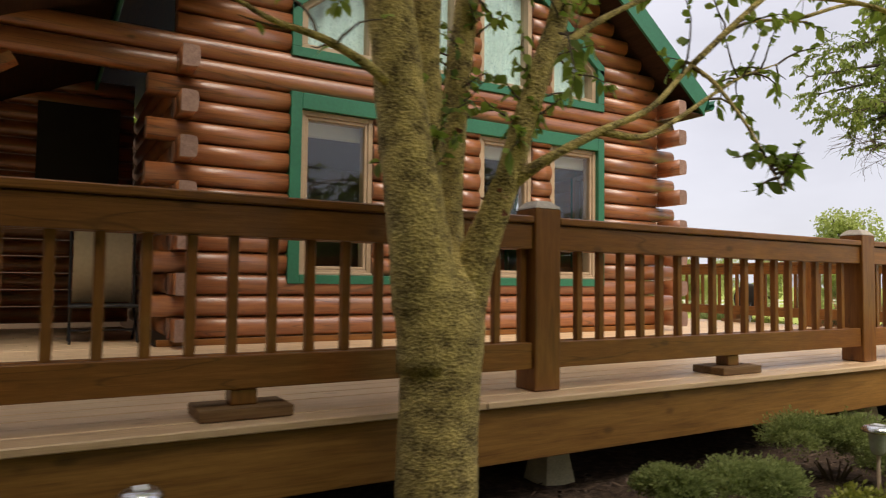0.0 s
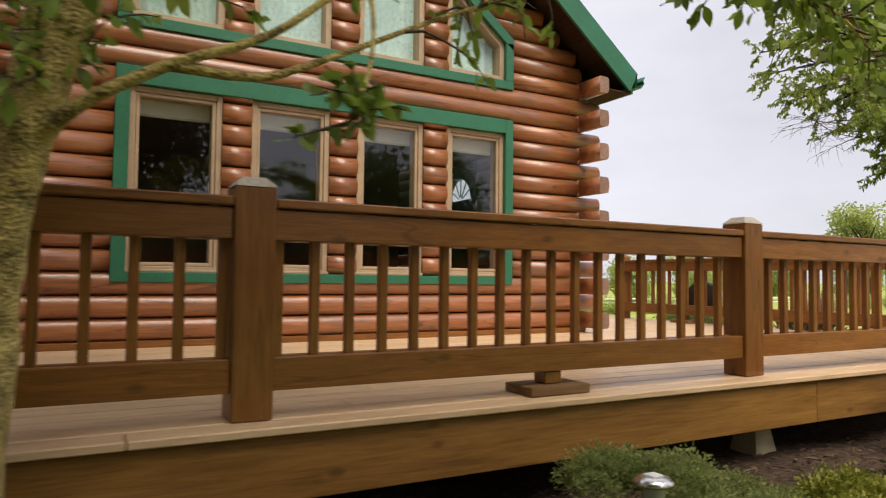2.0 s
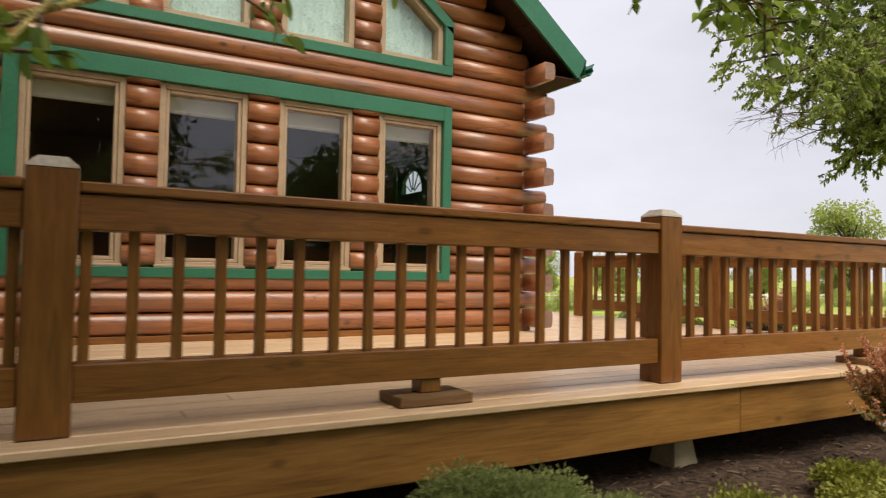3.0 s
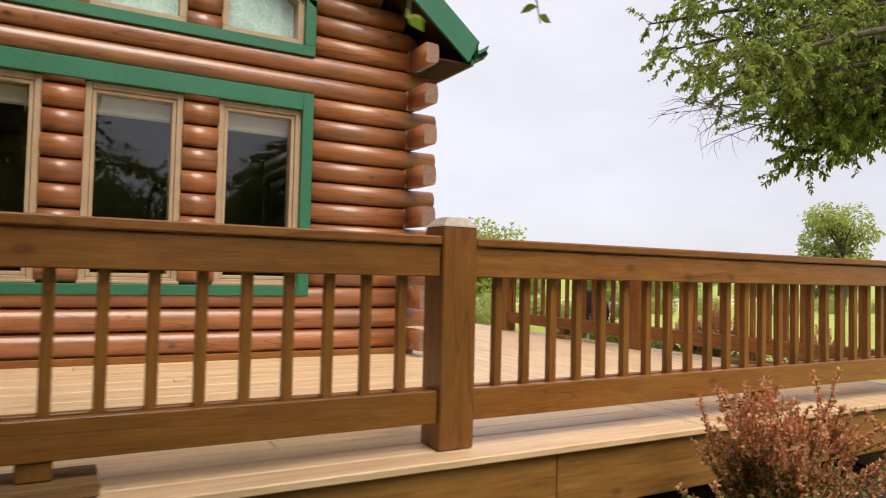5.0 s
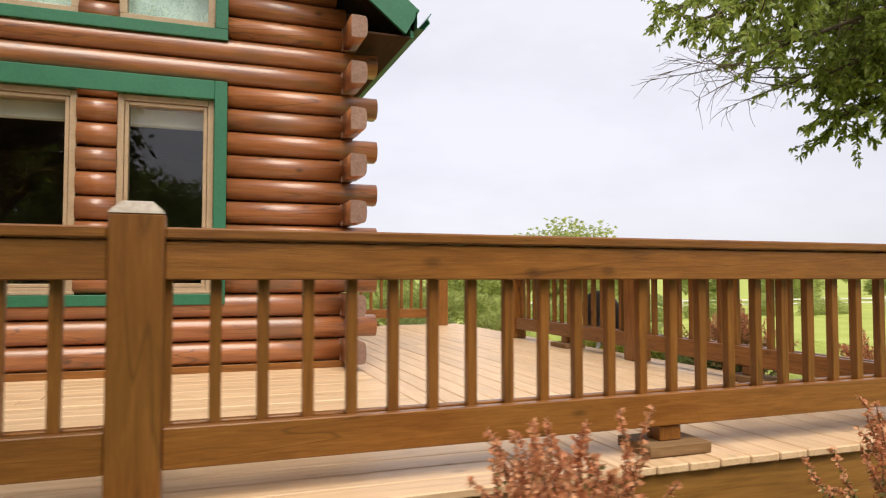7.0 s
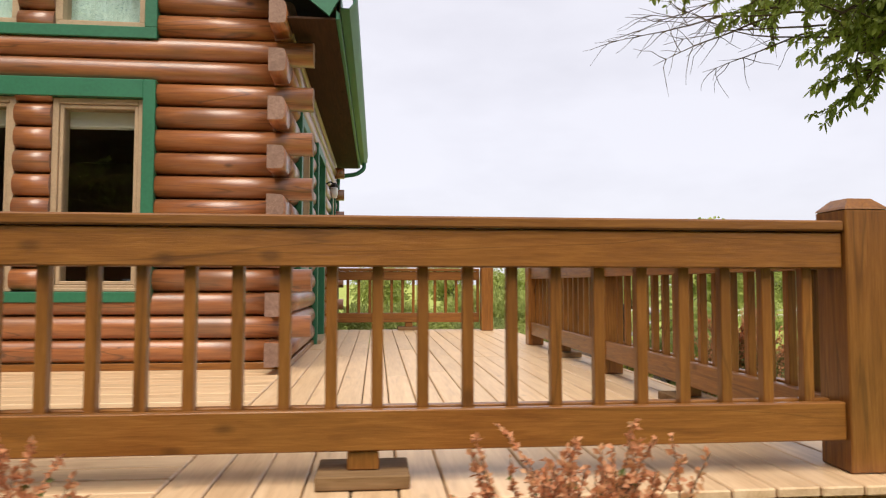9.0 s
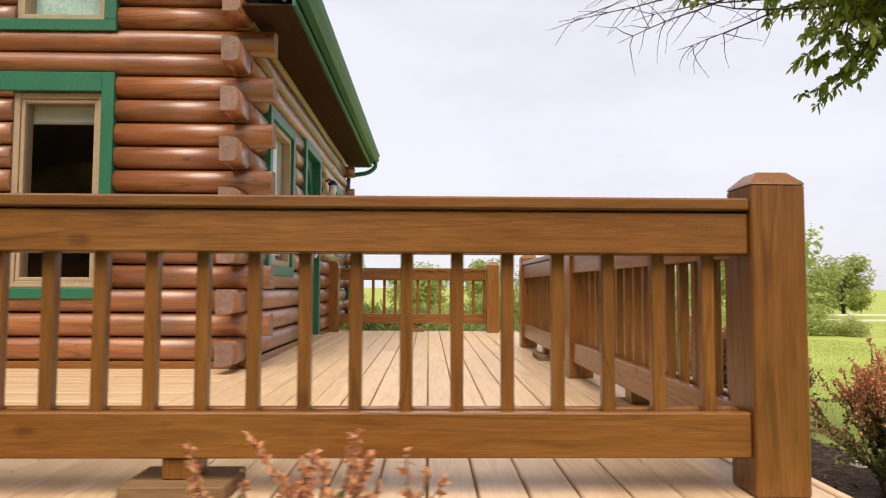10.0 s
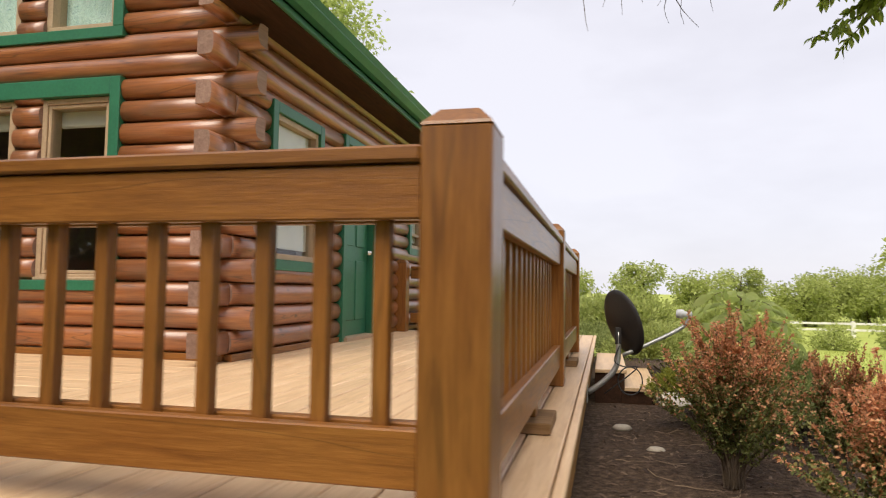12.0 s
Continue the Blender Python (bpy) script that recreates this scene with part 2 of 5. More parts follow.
leaf_red = leaf_mat("red_leaves", [(0.15, (0.14, 0.045, 0.03)), (0.6, (0.28, 0.10, 0.065)), (0.95, (0.36, 0.17, 0.09))])
leaf_oak = leaf_mat("ash_leaves", [(0.15, (0.14, 0.19, 0.035)), (0.6, (0.29, 0.36, 0.07)), (0.95, (0.46, 0.52, 0.14))], through_light=0.6)
# distance haze is put into this leaf colour: lighter and paler
leaf_far = leaf_mat("hazed_far_leaves", [(0.15, (0.25, 0.30, 0.08)), (0.6, (0.43, 0.48, 0.14)), (0.95, (0.58, 0.62, 0.24))], 0.7, 0.5)
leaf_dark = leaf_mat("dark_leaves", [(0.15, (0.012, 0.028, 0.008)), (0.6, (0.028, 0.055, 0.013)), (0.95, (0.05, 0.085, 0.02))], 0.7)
leaf_jun = leaf_mat("juniper_needles", [(0.15, (0.17, 0.21, 0.06)), (0.6, (0.34, 0.39, 0.13)), (0.95, (0.50, 0.54, 0.21))], 0.7, 0.5)
leaf_front = leaf_mat("front_leaves", [(0.15, (0.05, 0.09, 0.02)), (0.6, (0.12, 0.18, 0.04)), (0.95, (0.20, 0.27, 0.07))], 0.7, 0.4)
leaf_gold = leaf_mat("golden_groundcover", [(0.15, (0.15, 0.175, 0.02)), (0.6, (0.33, 0.34, 0.045)), (0.95, (0.50, 0.47, 0.09))], 0.6, 0.3)
leaf_barb = leaf_mat("barberry_leaves", [(0.1, (0.46, 0.18, 0.085)), (0.55, (0.74, 0.35, 0.175)), (0.95, (0.86, 0.55, 0.31))], 0.6, 0.4)
leaf_barb_g = leaf_mat("barberry_green", [(0.1, (0.07, 0.10, 0.025)), (0.6, (0.20, 0.22, 0.06)), (0.95, (0.42, 0.32, 0.12))], 0.6, 0.3)
leaf_sap = leaf_mat("sapling_leaves", [(0.15, (0.34, 0.42, 0.11)), (0.6, (0.52, 0.60, 0.20)), (0.95, (0.66, 0.71, 0.30))], 0.5, 0.6)


def glass_mat():
    m = bpy.data.materials.new("window_glass")
    m.use_nodes = True
    n, l = m.node_tree.nodes, m.node_tree.links
    n.remove(n["Principled BSDF"])
    lw, pw, fr = n.new("ShaderNodeLayerWeight"), n.new("ShaderNodeMath"), n.new("ShaderNodeMath")
    lw.inputs["Blend"].default_value = 0.5
    pw.operation, fr.operation = "POWER", "MULTIPLY_ADD"
    pw.inputs[1].default_value = 5.0
    fr.inputs[1].default_value, fr.inputs[2].default_value = 0.905, 0.095
    l.new(lw.outputs["Facing"], pw.inputs[0])
    l.new(pw.outputs["Value"], fr.inputs[0])
    tc, ns, bp = n.new("ShaderNodeTexCoord"), n.new("ShaderNodeTexNoise"), n.new("ShaderNodeBump")
    ns.inputs["Scale"].default_value = 1.4
    bp.inputs["Strength"].default_value, bp.inputs["Distance"].default_value = 0.12, 0.01
    l.new(tc.outputs["Object"], ns.inputs["Vector"])
    l.new(ns.outputs["Fac"], bp.inputs["Height"])
    gl, tr, ms = n.new("ShaderNodeBsdfGlossy"), n.new("ShaderNodeBsdfTransparent"), n.new("ShaderNodeMixShader")
    gl.inputs["Roughness"].default_value = 0.01
    tr.inputs["Color"].default_value = (0.80, 0.84, 0.82, 1)
    l.new(bp.outputs["Normal"], gl.inputs["Normal"])
    l.new(fr.outputs["Value"], ms.inputs["Fac"])
    l.new(tr.outputs["BSDF"], ms.inputs[1])
    l.new(gl.outputs["BSDF"], ms.inputs[2])
    l.new(ms.outputs["Shader"], n["Material Output"].inputs["Surface"])
    return m


glass = glass_mat()


def ground_mat():
    """Bark mulch in the bed round the deck, mown grass beyond."""
    m, n, l, b = nodes_of("mulch_and_lawn")
    tc = n.new("ShaderNodeTexCoord")
    sep = n.new("ShaderNodeSeparateXYZ")
    l.new(tc.outputs["Object"], sep.inputs["Vector"])

    def tex(scale, detail=5):
        t = n.new("ShaderNodeTexNoise")
        t.inputs["Scale"].default_value, t.inputs["Detail"].default_value = scale, detail
        l.new(tc.outputs["Object"], t.inputs["Vector"])
        return t

    def math_of(op, a, c, d=None):
        q = n.new("ShaderNodeMath")
        q.operation = op
        for i, v in enumerate((a, c, d)):
            if v is None:
                continue
            if isinstance(v, (int, float)):
                q.inputs[i].default_value = v
            else:
                l.new(v, q.inputs[i])
        return q.outputs["Value"]

    edge = tex(1.1)
    wob = math_of("MULTIPLY_ADD", edge.outputs["Fac"], 1.3, -0.65)
    gx = math_of("SUBTRACT", math_of("ADD", sep.outputs["X"], wob), 10.75)
    gy = math_of("SUBTRACT", math_of("ADD", sep.outputs["Y"], wob), 13.2)
    gs = math_of("SUBTRACT", 0.75, math_of("ADD", sep.outputs["Y"], math_of("MULTIPLY", wob, 0.4)))
    out = math_of("MAXIMUM", math_of("MAXIMUM", gx, gy), gs)
    fac = n.new("ShaderNodeMapRange")
    fac.inputs["From Min"].default_value, fac.inputs["From Max"].default_value = -0.06, 0.06
    l.new(out, fac.inputs["Value"])
    mul1, mul2 = tex(26), tex(150)
    ms = math_of("MULTIPLY_ADD", mul1.outputs["Fac"], 0.5, math_of("MULTIPLY", mul2.outputs["Fac"], 0.5))
    mr = ramp_of(n, [(0.36, (0.028, 0.018, 0.012)), (0.52, (0.085, 0.055, 0.036)), (0.68, (0.21, 0.145, 0.10))])
    l.new(ms, mr.inputs["Fac"])
    g1, g2 = tex(0.5), tex(60)
    gsn = math_of("MULTIPLY_ADD", g1.outputs["Fac"], 0.5, math_of("MULTIPLY", g2.outputs["Fac"], 0.5))
    gr = ramp_of(n, [(0.36, (0.27, 0.31, 0.06)), (0.52, (0.36, 0.41, 0.095)), (0.66, (0.44, 0.49, 0.14))])
    l.new(gsn, gr.inputs["Fac"])
    mx = n.new("ShaderNodeMix")
    mx.data_type = "RGBA"
    l.new(fac.outputs["Result"], mx.inputs["Factor"])
    l.new(mr.outputs["Color"], mx.inputs["A"])
    l.new(gr.outputs["Color"], mx.inputs["B"])
    l.new(mx.outputs["Result"], b.inputs["Base Color"])
    b.inputs["Roughness"].default_value = 0.95
    b.inputs["Specular IOR Level"].default_value = 0.2
    bp = n.new("ShaderNodeBump")
    bp.inputs["Strength"].default_value, bp.inputs["Distance"].default_value = 0.9, 0.03
    l.new(math_of("MULTIPLY", ms, math_of("SUBTRACT", 1.0, math_of("MULTIPLY", fac.outputs["Result"], 0.8))), bp.inputs["Height"])
    l.new(bp.outputs["Normal"], b.inputs["Normal"])
    return m


ground_m = ground_mat()


# ---- builders ----
def thing(name, at, label, category, group="", kind=""):
    ob = new(name)
    ob.location = at
    ob.empty_display_size = 0.1
    return tagged(ob, label, category, group, kind)


def mesh_of(name, verts, faces, mats, smooth=False, slots=None):
    me = bpy.data.meshes.new(name)
    me.from_pydata(verts, [], faces)
    for m in (mats if isinstance(mats, (list, tuple)) else [mats]):
        me.materials.append(m)
    if smooth:
        me.polygons.foreach_set("use_smooth", [True] * len(me.polygons))
    if slots is not None:
        me.polygons.foreach_set("material_index", slots)
    me.update()
    return me


def part(name, data, parent, label="", at=None):
    """One mesh as a part of a thing (or of a part), authored in world coordinates, or round its own origin put at a place."""
    ob = new(name, data)
    if at is not None:
        ob.location = at
    ob.parent = parent
    if parent.type == "EMPTY":
        ob.matrix_parent_inverse = Matrix.Translation(parent.location).inverted()
    elif at is not None or parent.location.length > 0:
        ob.matrix_parent_inverse = Matrix.Translation(parent.location).inverted()
    return tagged(ob, label)


def boxes(*spec, c=0.004):
    """Verts and faces of boxes (x0, x1, y0, y1, z0, z1) with chamfered edges."""
    V, F = [], []
    for x0, x1, y0, y1, z0, z1 in spec:
        lo, hi = (x0, y0, z0), (x1, y1, z1)
        k = min(c, 0.45 * min(x1 - x0, y1 - y0, z1 - z0))
        at, base = {}, len(V)
        for sx in (0, 1):
            for sy in (0, 1):
                for sz in (0, 1):
                    s = (sx, sy, sz)
                    for a in range(3):
                        p = [(hi[i] if s[i] else lo[i]) + (0 if i == a else (-k if s[i] else k)) for i in range(3)]
                        at[s, a] = base + len(at)
                        V.append(tuple(p))
        for a in range(3):
            u, w = (a + 1) % 3, (a + 2) % 3
            for sa in (0, 1):
                def key(su, sw):
                    s = [0, 0, 0]
                    s[a], s[u], s[w] = sa, su, sw
                    return at[tuple(s), a]
                q = [key(0, 0), key(1, 0), key(1, 1), key(0, 1)]
                F.append(q if sa else q[::-1])
            for su in (0, 1):
                for sw in (0, 1):
                    e = [[0, 0, 0], [0, 0, 0]]
                    e[0][u] = e[1][u] = su
                    e[0][w] = e[1][w] = sw
                    e[1][a] = 1
                    q = [at[tuple(e[0]), u], at[tuple(e[1]), u], at[tuple(e[1]), w], at[tuple(e[0]), w]]
                    F.append(q if su != sw else q[::-1])
        for sx in (0, 1):
            for sy in (0, 1):
                for sz in (0, 1):
                    s = (sx, sy, sz)
                    q = [at[s, 0], at[s, 1], at[s, 2]]
                    F.append(q if (sx + sy + sz) % 2 else q[::-1])
    return V, F


def box_mesh(name, mat, *spec, c=0.004):
    V, F = boxes(*spec, c=c)
    return mesh_of(name, V, F, mat)


def turned(profile, sides=20, axis_at=(0, 0, 0)):
    """A body of revolution from (radius, z) pairs."""
    V, F = [], []
    for r, z in profile:
        for i in range(sides):
            a = 2 * math.pi * i / sides
            V.append((axis_at[0] + r * math.cos(a), axis_at[1] + r * math.sin(a), axis_at[2] + z))
    for j in range(len(profile) - 1):
        for i in range(sides):
            k = (i + 1) % sides
            F.append((j * sides + i, j * sides + k, (j + 1) * sides + k, (j + 1) * sides + i))
    F.append(tuple(range(sides))[::-1])
    F.append(tuple((len(profile) - 1) * sides + i for i in range(sides)))
    return V, F


def tube(V, F, pts, radii, sides=8, rough=0.0, rnd=random):
    """Adds a bent, tapered tube through pts."""
    pts = [Vector(p) for p in pts]
    base, ref = len(V), Vector((0.31, 0.87, 0.12)).normalized()
    for i, p in enumerate(pts):
        d = (pts[min(i + 1, len(pts) - 1)] - pts[max(i - 1, 0)]).normalized()
        u = d.cross(ref)
        if u.length < 0.1:
            u = d.cross(Vector((0, 0, 1)))
        u.normalize()
        w = d.cross(u)
        for k in range(sides):
            a = 2 * math.pi * k / sides
            r = radii[i] * (1 + rough * rnd.uniform(-1, 1))
            V.append(tuple(p + (u * math.cos(a) + w * math.sin(a)) * r))
    for i in range(len(pts) - 1):
        for k in range(sides):
            k2 = (k + 1) % sides
            F.append((base + i * sides + k, base + i * sides + k2, base + (i + 1) * sides + k2, base + (i + 1) * sides + k))
    F.append(tuple(base + k for k in range(sides))[::-1])
    F.append(tuple(base + (len(pts) - 1) * sides + k for k in range(sides)))


def smooth_path(pts, n):
    """Catmull-Rom through pts with n steps a span."""
    P = [Vector(p) for p in pts]
    P = [P[0] * 2 - P[1]] + P + [P[-1] * 2 - P[-2]]
    out = []
    for i in range(1, len(P) - 2):
        for k in range(n):
            t = k / n
            a, b, c, d = P[i - 1], P[i], P[i + 1], P[i + 2]
            out.append(0.5 * ((2 * b) + (c - a) * t + (2 * a - 5 * b + 4 * c - d) * t * t + (3 * b - a - 3 * c + d) * t ** 3))
    out.append(P[-2])
    return out


def leaves_mesh(name, places, dirs, lengths, width, mat, rng, droop=0.35, fold=0.25, oval=False):
    """Pointed, folded leaves at places (n x 3), each along its direction; oval ones have a rounder outline."""
    n = len(places)
    d = dirs / np.linalg.norm(dirs, axis=1, keepdims=True)
    up = rng.normal(size=(n, 3)) + np.array([0, 0, 0.9])
    s = np.cross(d, up)
    s /= np.linalg.norm(s, axis=1, keepdims=True) + 1e-9
    nn = np.cross(s, d)
    L = lengths[:, None]
    W = L * width
    tip = places + d * L - np.array([0, 0, 1]) * L * droop
    mid = places + d * L * 0.5 - np.array([0, 0, 1]) * L * droop * 0.3
    a = mid + s * W * 0.5 + nn * W * fold
    b = mid - s * W * 0.5 + nn * W * fold
    if oval:
        lo, hi = places + (mid - places) * 0.55, mid + (tip - mid) * 0.45
        ring_ = [places] + [p + sg * s * W * w + nn * W * fold * 0.8 for sg, row in ((1, ((lo, 0.36), (mid, 0.5), (hi, 0.38))), (-1, ((hi, 0.38), (mid, 0.5), (lo, 0.36)))) for p, w in row]
        ring_.insert(4, tip)
        corner = [(0, 1, 7), (1, 2, 6), (1, 6, 7), (2, 3, 5), (2, 5, 6), (3, 4, 5)]
    else:
        ring_, corner = [places, a, tip, b], [(0, 1, 2), (0, 2, 3)]
    k, c = len(ring_), len(corner)
    me = bpy.data.meshes.new(name)
    me.vertices.add(k * n)
    me.vertices.foreach_set("co", np.stack(ring_, axis=1).astype(np.float32).ravel())
    loops = (np.arange(n)[:, None] * k + np.array(corner).ravel()).ravel()
    me.loops.add(3 * c * n)
    me.loops.foreach_set("vertex_index", loops.astype(np.int32))
    me.polygons.add(c * n)
    me.polygons.foreach_set("loop_start", np.arange(0, 3 * c * n, 3, dtype=np.int32))
    me.materials.append(mat)
    me.update(calc_edges=True)
    me.validate()
    return me


# ---- plan ----
DECK_Z = 0.70
FRONT, RIGHT = 2.66, 8.82          # deck edges
WALL_Y, WALL_X = 5.86, 6.245        # creases between the logs of the south and east walls
COURSE0, COURSE = 0.751, 0.1737    # foot of the first log course, height of one
RIDGE_X, EAVE_X, EAVE_Z, SLOPE = 3.525, 6.685, 3.44, 0.80
BACK_Y = 11.4


def ground_z(x, y):
    z = 0.20
    if y < 1.5:
        z -= 0.16 * min(1, (1.5 - y) / 1.2)
    if x > 9.8 or y > 12:
        z -= 0.15 * min(1, max((x - 9.8) / 3.0, (y - 12) / 4.0))
    return z


def build_ground():
    axis_x = sorted(set(list(np.round(np.arange(-4, 14, 0.12), 3)) + [-4 - 1.5 ** k for k in range(1, 19)] + [14 + 1.5 ** k for k in range(1, 19)]))
    axis_y = sorted(set(list(np.round(np.arange(-1, 12, 0.12), 3)) + [-1 - 1.5 ** k for k in range(1, 19)] + [12 + 1.5 ** k for k in range(1, 19)]))
    V = []
    for y in axis_y:
        for x in axis_x:
            near = -4 < x < 14 and -1 < y < 12
            z = ground_z(x, y) + (0.035 * noise.noise((x * 1.3, y * 1.3, 0)) + 0.014 * noise.noise((x * 6, y * 6, 3)) if near else 0.0)
            V.append((x, y, z))
    w = len(axis_x)
    F = [(j * w + i, j * w + i + 1, (j + 1) * w + i + 1, (j + 1) * w + i) for j in range(len(axis_y) - 1) for i in range(w - 1)]
    return tagged(new("ground", mesh_of("ground", V, F, ground_m, True)), "dark bark mulch bed giving way to a mown green lawn", "ground", kind="structure")


ground = build_ground()


# ---- log walls ----
def log_mesh(name, a, b, z0, axis, mat, bulge=0.08, back=0.065, slant=(0.0, 0.0), lift=0.0, boxy=0.75):
    """A milled log along x (axis 0) or y (axis 1), round towards the outside, from a to b, round its own middle."""
    half = (b - a) / 2
    prof = [(back, 0.003), (0.0, 0.003)]
    for k in range(1, 9):
        t = math.pi * k / 9
        prof.append((-bulge * math.sin(t) ** boxy, 0.003 + (COURSE - 0.006) * (1 - math.cos(t)) / 2))
    prof += [(0.0, COURSE - 0.003), (back, COURSE - 0.003)]
    prof = [(d, lift + z * (COURSE - lift) / COURSE) for d, z in prof]
    V, F, S = [], [], []
    n, steps = len(prof), max(1, int((b - a) / 0.6))
    for i in range(steps + 1):
        u = -half + (b - a) * i / steps
        sag = 0.004 * noise.noise((u + a * 3, z0 * 9, 1.5))
        for d, z in prof:
            if i in (0, steps):
                u = (-half if i == 0 else half) + slant[0 if i == 0 else 1] * z
            V.append((u, d + (sag if d < 0 else 0), z) if axis == 0 else (-d - (sag if d < 0 else 0), u, z))
    for i in range(steps):
        for k in range(n):
            k2 = (k + 1) % n
            q = (i * n + k, i * n + k2, (i + 1) * n + k2, (i + 1) * n + k)
            F.append(q[::-1] if axis == 0 else q[::-1])
            S.append(0)
    F += [tuple(range(n)), tuple(range(steps * n, steps * n + n))[::-1]]
    S += [1, 1]
    me = mesh_of(name, V, F, [mat, end_grain], False, S)
    me.polygons.foreach_set("use_smooth", [s == 0 for s in S])
    bm = bmesh.new()
    bm.from_mesh(me)
    bmesh.ops.recalc_face_normals(bm, faces=bm.faces)
    bm.to_mesh(me)
    bm.free()
    return me


def roof_under(x):
    return EAVE_Z - 0.16 + SLOPE * (EAVE_X - max(x, 2 * RIDGE_X - x))


# windows of the south gable: four casings, a lower and an upper row
CASES = [(1.825, 2.51), (2.745, 3.415), (3.675, 4.33), (4.585, 5.235)]
LOW_Z, UP_Z = (1.275, 2.70), 3.235
TRIM = 0.095


def up_head(x):
    """Head of the upper windows under the roof's slope."""
    return 3.62 + SLOPE * (5.235 - max(x, 2 * RIDGE_X - x))


wall_south = tagged(new("wall_south"), "round orange-stained log gable wall with crossed corner ends", "log wall", kind="structure")
WEST, EAST = 0.80, 6.23
for n in range(24):
    z0 = COURSE0 + COURSE * n
    zm = z0 + COURSE / 2
    a, b = WEST, EAST - 0.02
    if n % 2 == 1 and n < 15:
        a, b = 0.60, 6.47
    if n == 12 or n == 13:
        a = -2.2
    if n >= 14:
        reach = EAVE_X - (zm + 0.10 - EAVE_Z + 0.16) / SLOPE
        b, a = min(b, reach), max(a, 2 * RIDGE_X - reach)
    spans = [(a, b, 0.0, 0.0)]
    cuts = []
    if LOW_Z[0] - 0.06 < zm < LOW_Z[1] + TRIM:
        cuts = [(1.735, CASES[0][1]), CASES[1], CASES[2], (CASES[3][0], 5.315)]
        for p, q in cuts:
            spans = [s for u, v, c, d in spans for s in ((u, min(v, p), 0.0, 0.0), (max(u, q), v, 0.0, 0.0)) if s[1] - s[0] > 0.02]
    if zm > UP_Z - 0.08:
        # right and left of the raked windows, and the stubs between them
        edge = 5.315 if up_head(5.235) > z0 else 5.235 - (z0 - 0.03 - 3.62) / SLOPE
        lean = 0.0 if edge == 5.315 else -1 / SLOPE
        spans = [(edge, b, lean, 0.0), (a, 2 * RIDGE_X - edge, 0.0, -lean)] if edge > RIDGE_X + 0.1 else [(a, b, 0.0, 0.0)]
        for (p0, p1), (q0, q1) in zip(CASES, CASES[1:]):
            if edge > RIDGE_X + 0.1 and 2 * RIDGE_X - edge < p1 and q0 < edge:
                spans.append((p1, q0, 0.0, 0.0))
    for u, v, c, d in spans:
        if v - u > 0.02:
            part("log", log_mesh("log", u, v, z0, 0, log_x, slant=(c, d)), wall_south, at=((u + v) / 2, WALL_Y, z0))

wall_east = tagged(new("wall_east"), "round orange-stained log side wall under the eave", "log wall", kind="structure")
SIDE_WIN, SIDE_DOOR, FAR_WIN = (6.30, 7.32, 1.38, 2.76), (7.85, 8.87, 0.70, 2.83), (10.25, 11.0, 1.72, 2.70)
for n in range(16):
    z0 = COURSE0 + COURSE * n
    zm = z0 + COURSE / 2
    a, b = (5.79, BACK_Y + 0.28) if n % 2 == 0 else (5.90, BACK_Y)
    spans = [(a, b)]
    for y0, y1, h0, h1 in (SIDE_WIN, SIDE_DOOR, FAR_WIN):
        if h0 < zm < h1 - 0.025:
            spans = [s for u, v in spans for s in ((u, min(v, y0 + 0.01)), (max(u, y1 - 0.01), v)) if s[1] - s[0] > 0.02]
    if n % 2 == 0:
        part("log_end", log_mesh("log_end", 5.46, 5.788, z0, 1, log_y, bulge=0.064, back=0.058, boxy=0.26), wall_east, at=(WALL_X, 5.624, z0))
    else:
        part("log_end", log_mesh("log_end", 6.16, 6.44, z0, 0, log_x), wall_east, at=(6.30, BACK_Y + 0.086, z0))
    for u, v in spans:
        part("log", log_mesh("log", u, v, z0, 1, log_y), wall_east, at=(WALL_X, (u + v) / 2, z0))

# recessed porch: a return wall and a back wall of logs, west of the gable
wall_porch = tagged(new("wall_porch"), "shaded brown log wall at the back of the porch", "log wall", kind="structure")
for n in range(15):
    z0 = COURSE0 + COURSE * n
    part("log", log_mesh("log", -3.5, 0.76, z0, 0, log_x), wall_porch, at=(-1.37, 8.36, z0))
wall_return = tagged(new("wall_return"), "log return wall of the porch with crossed log ends", "log wall", kind="structure")
for n in range(14):
    z0 = COURSE0 + COURSE * n
    me = log_mesh("log", 5.92, 8.5, z0, 1, log_y)
    ob = part("log", me, wall_return, at=(0.86, 7.21, z0))
    ob.rotation_euler = (0, 0, math.pi)
    if n % 2 == 0:
        part("log_end", log_mesh("log_end", 5.53, 5.788, z0, 1, log_y, bulge=0.064, back=0.064, boxy=0.26), wall_return, at=(0.87, 5.659, z0))

# the north and west sides, closed by plain walls
tagged(new("wall_north", box_mesh("wall_north", room_wall, (-3.6, 6.15, BACK_Y, BACK_Y + 0.2, 0.3, 3.6))), "brown timber back wall of the house", "wall", kind="structure")
tagged(new("wall_west", box_mesh("wall_west", room_wall, (-3.7, -3.5, 8.6, BACK_Y, 0.3, 3.4))), "brown timber end wall of the house", "wall", kind="structure")
tagged(new("floor_inside", box_mesh("floor_inside", room_floor, (0.95, 6.0, 6.04, 11.15, 0.55, 0.69))), "dark wooden floor inside the house", "floor", kind="structure")
tagged(new("ceiling_inside", box_mesh("ceiling_inside", room_wall, (0.95, 6.0, 6.04, 11.15, 2.92, 3.02))), "timber ceiling inside the house", "ceiling", kind="structure")
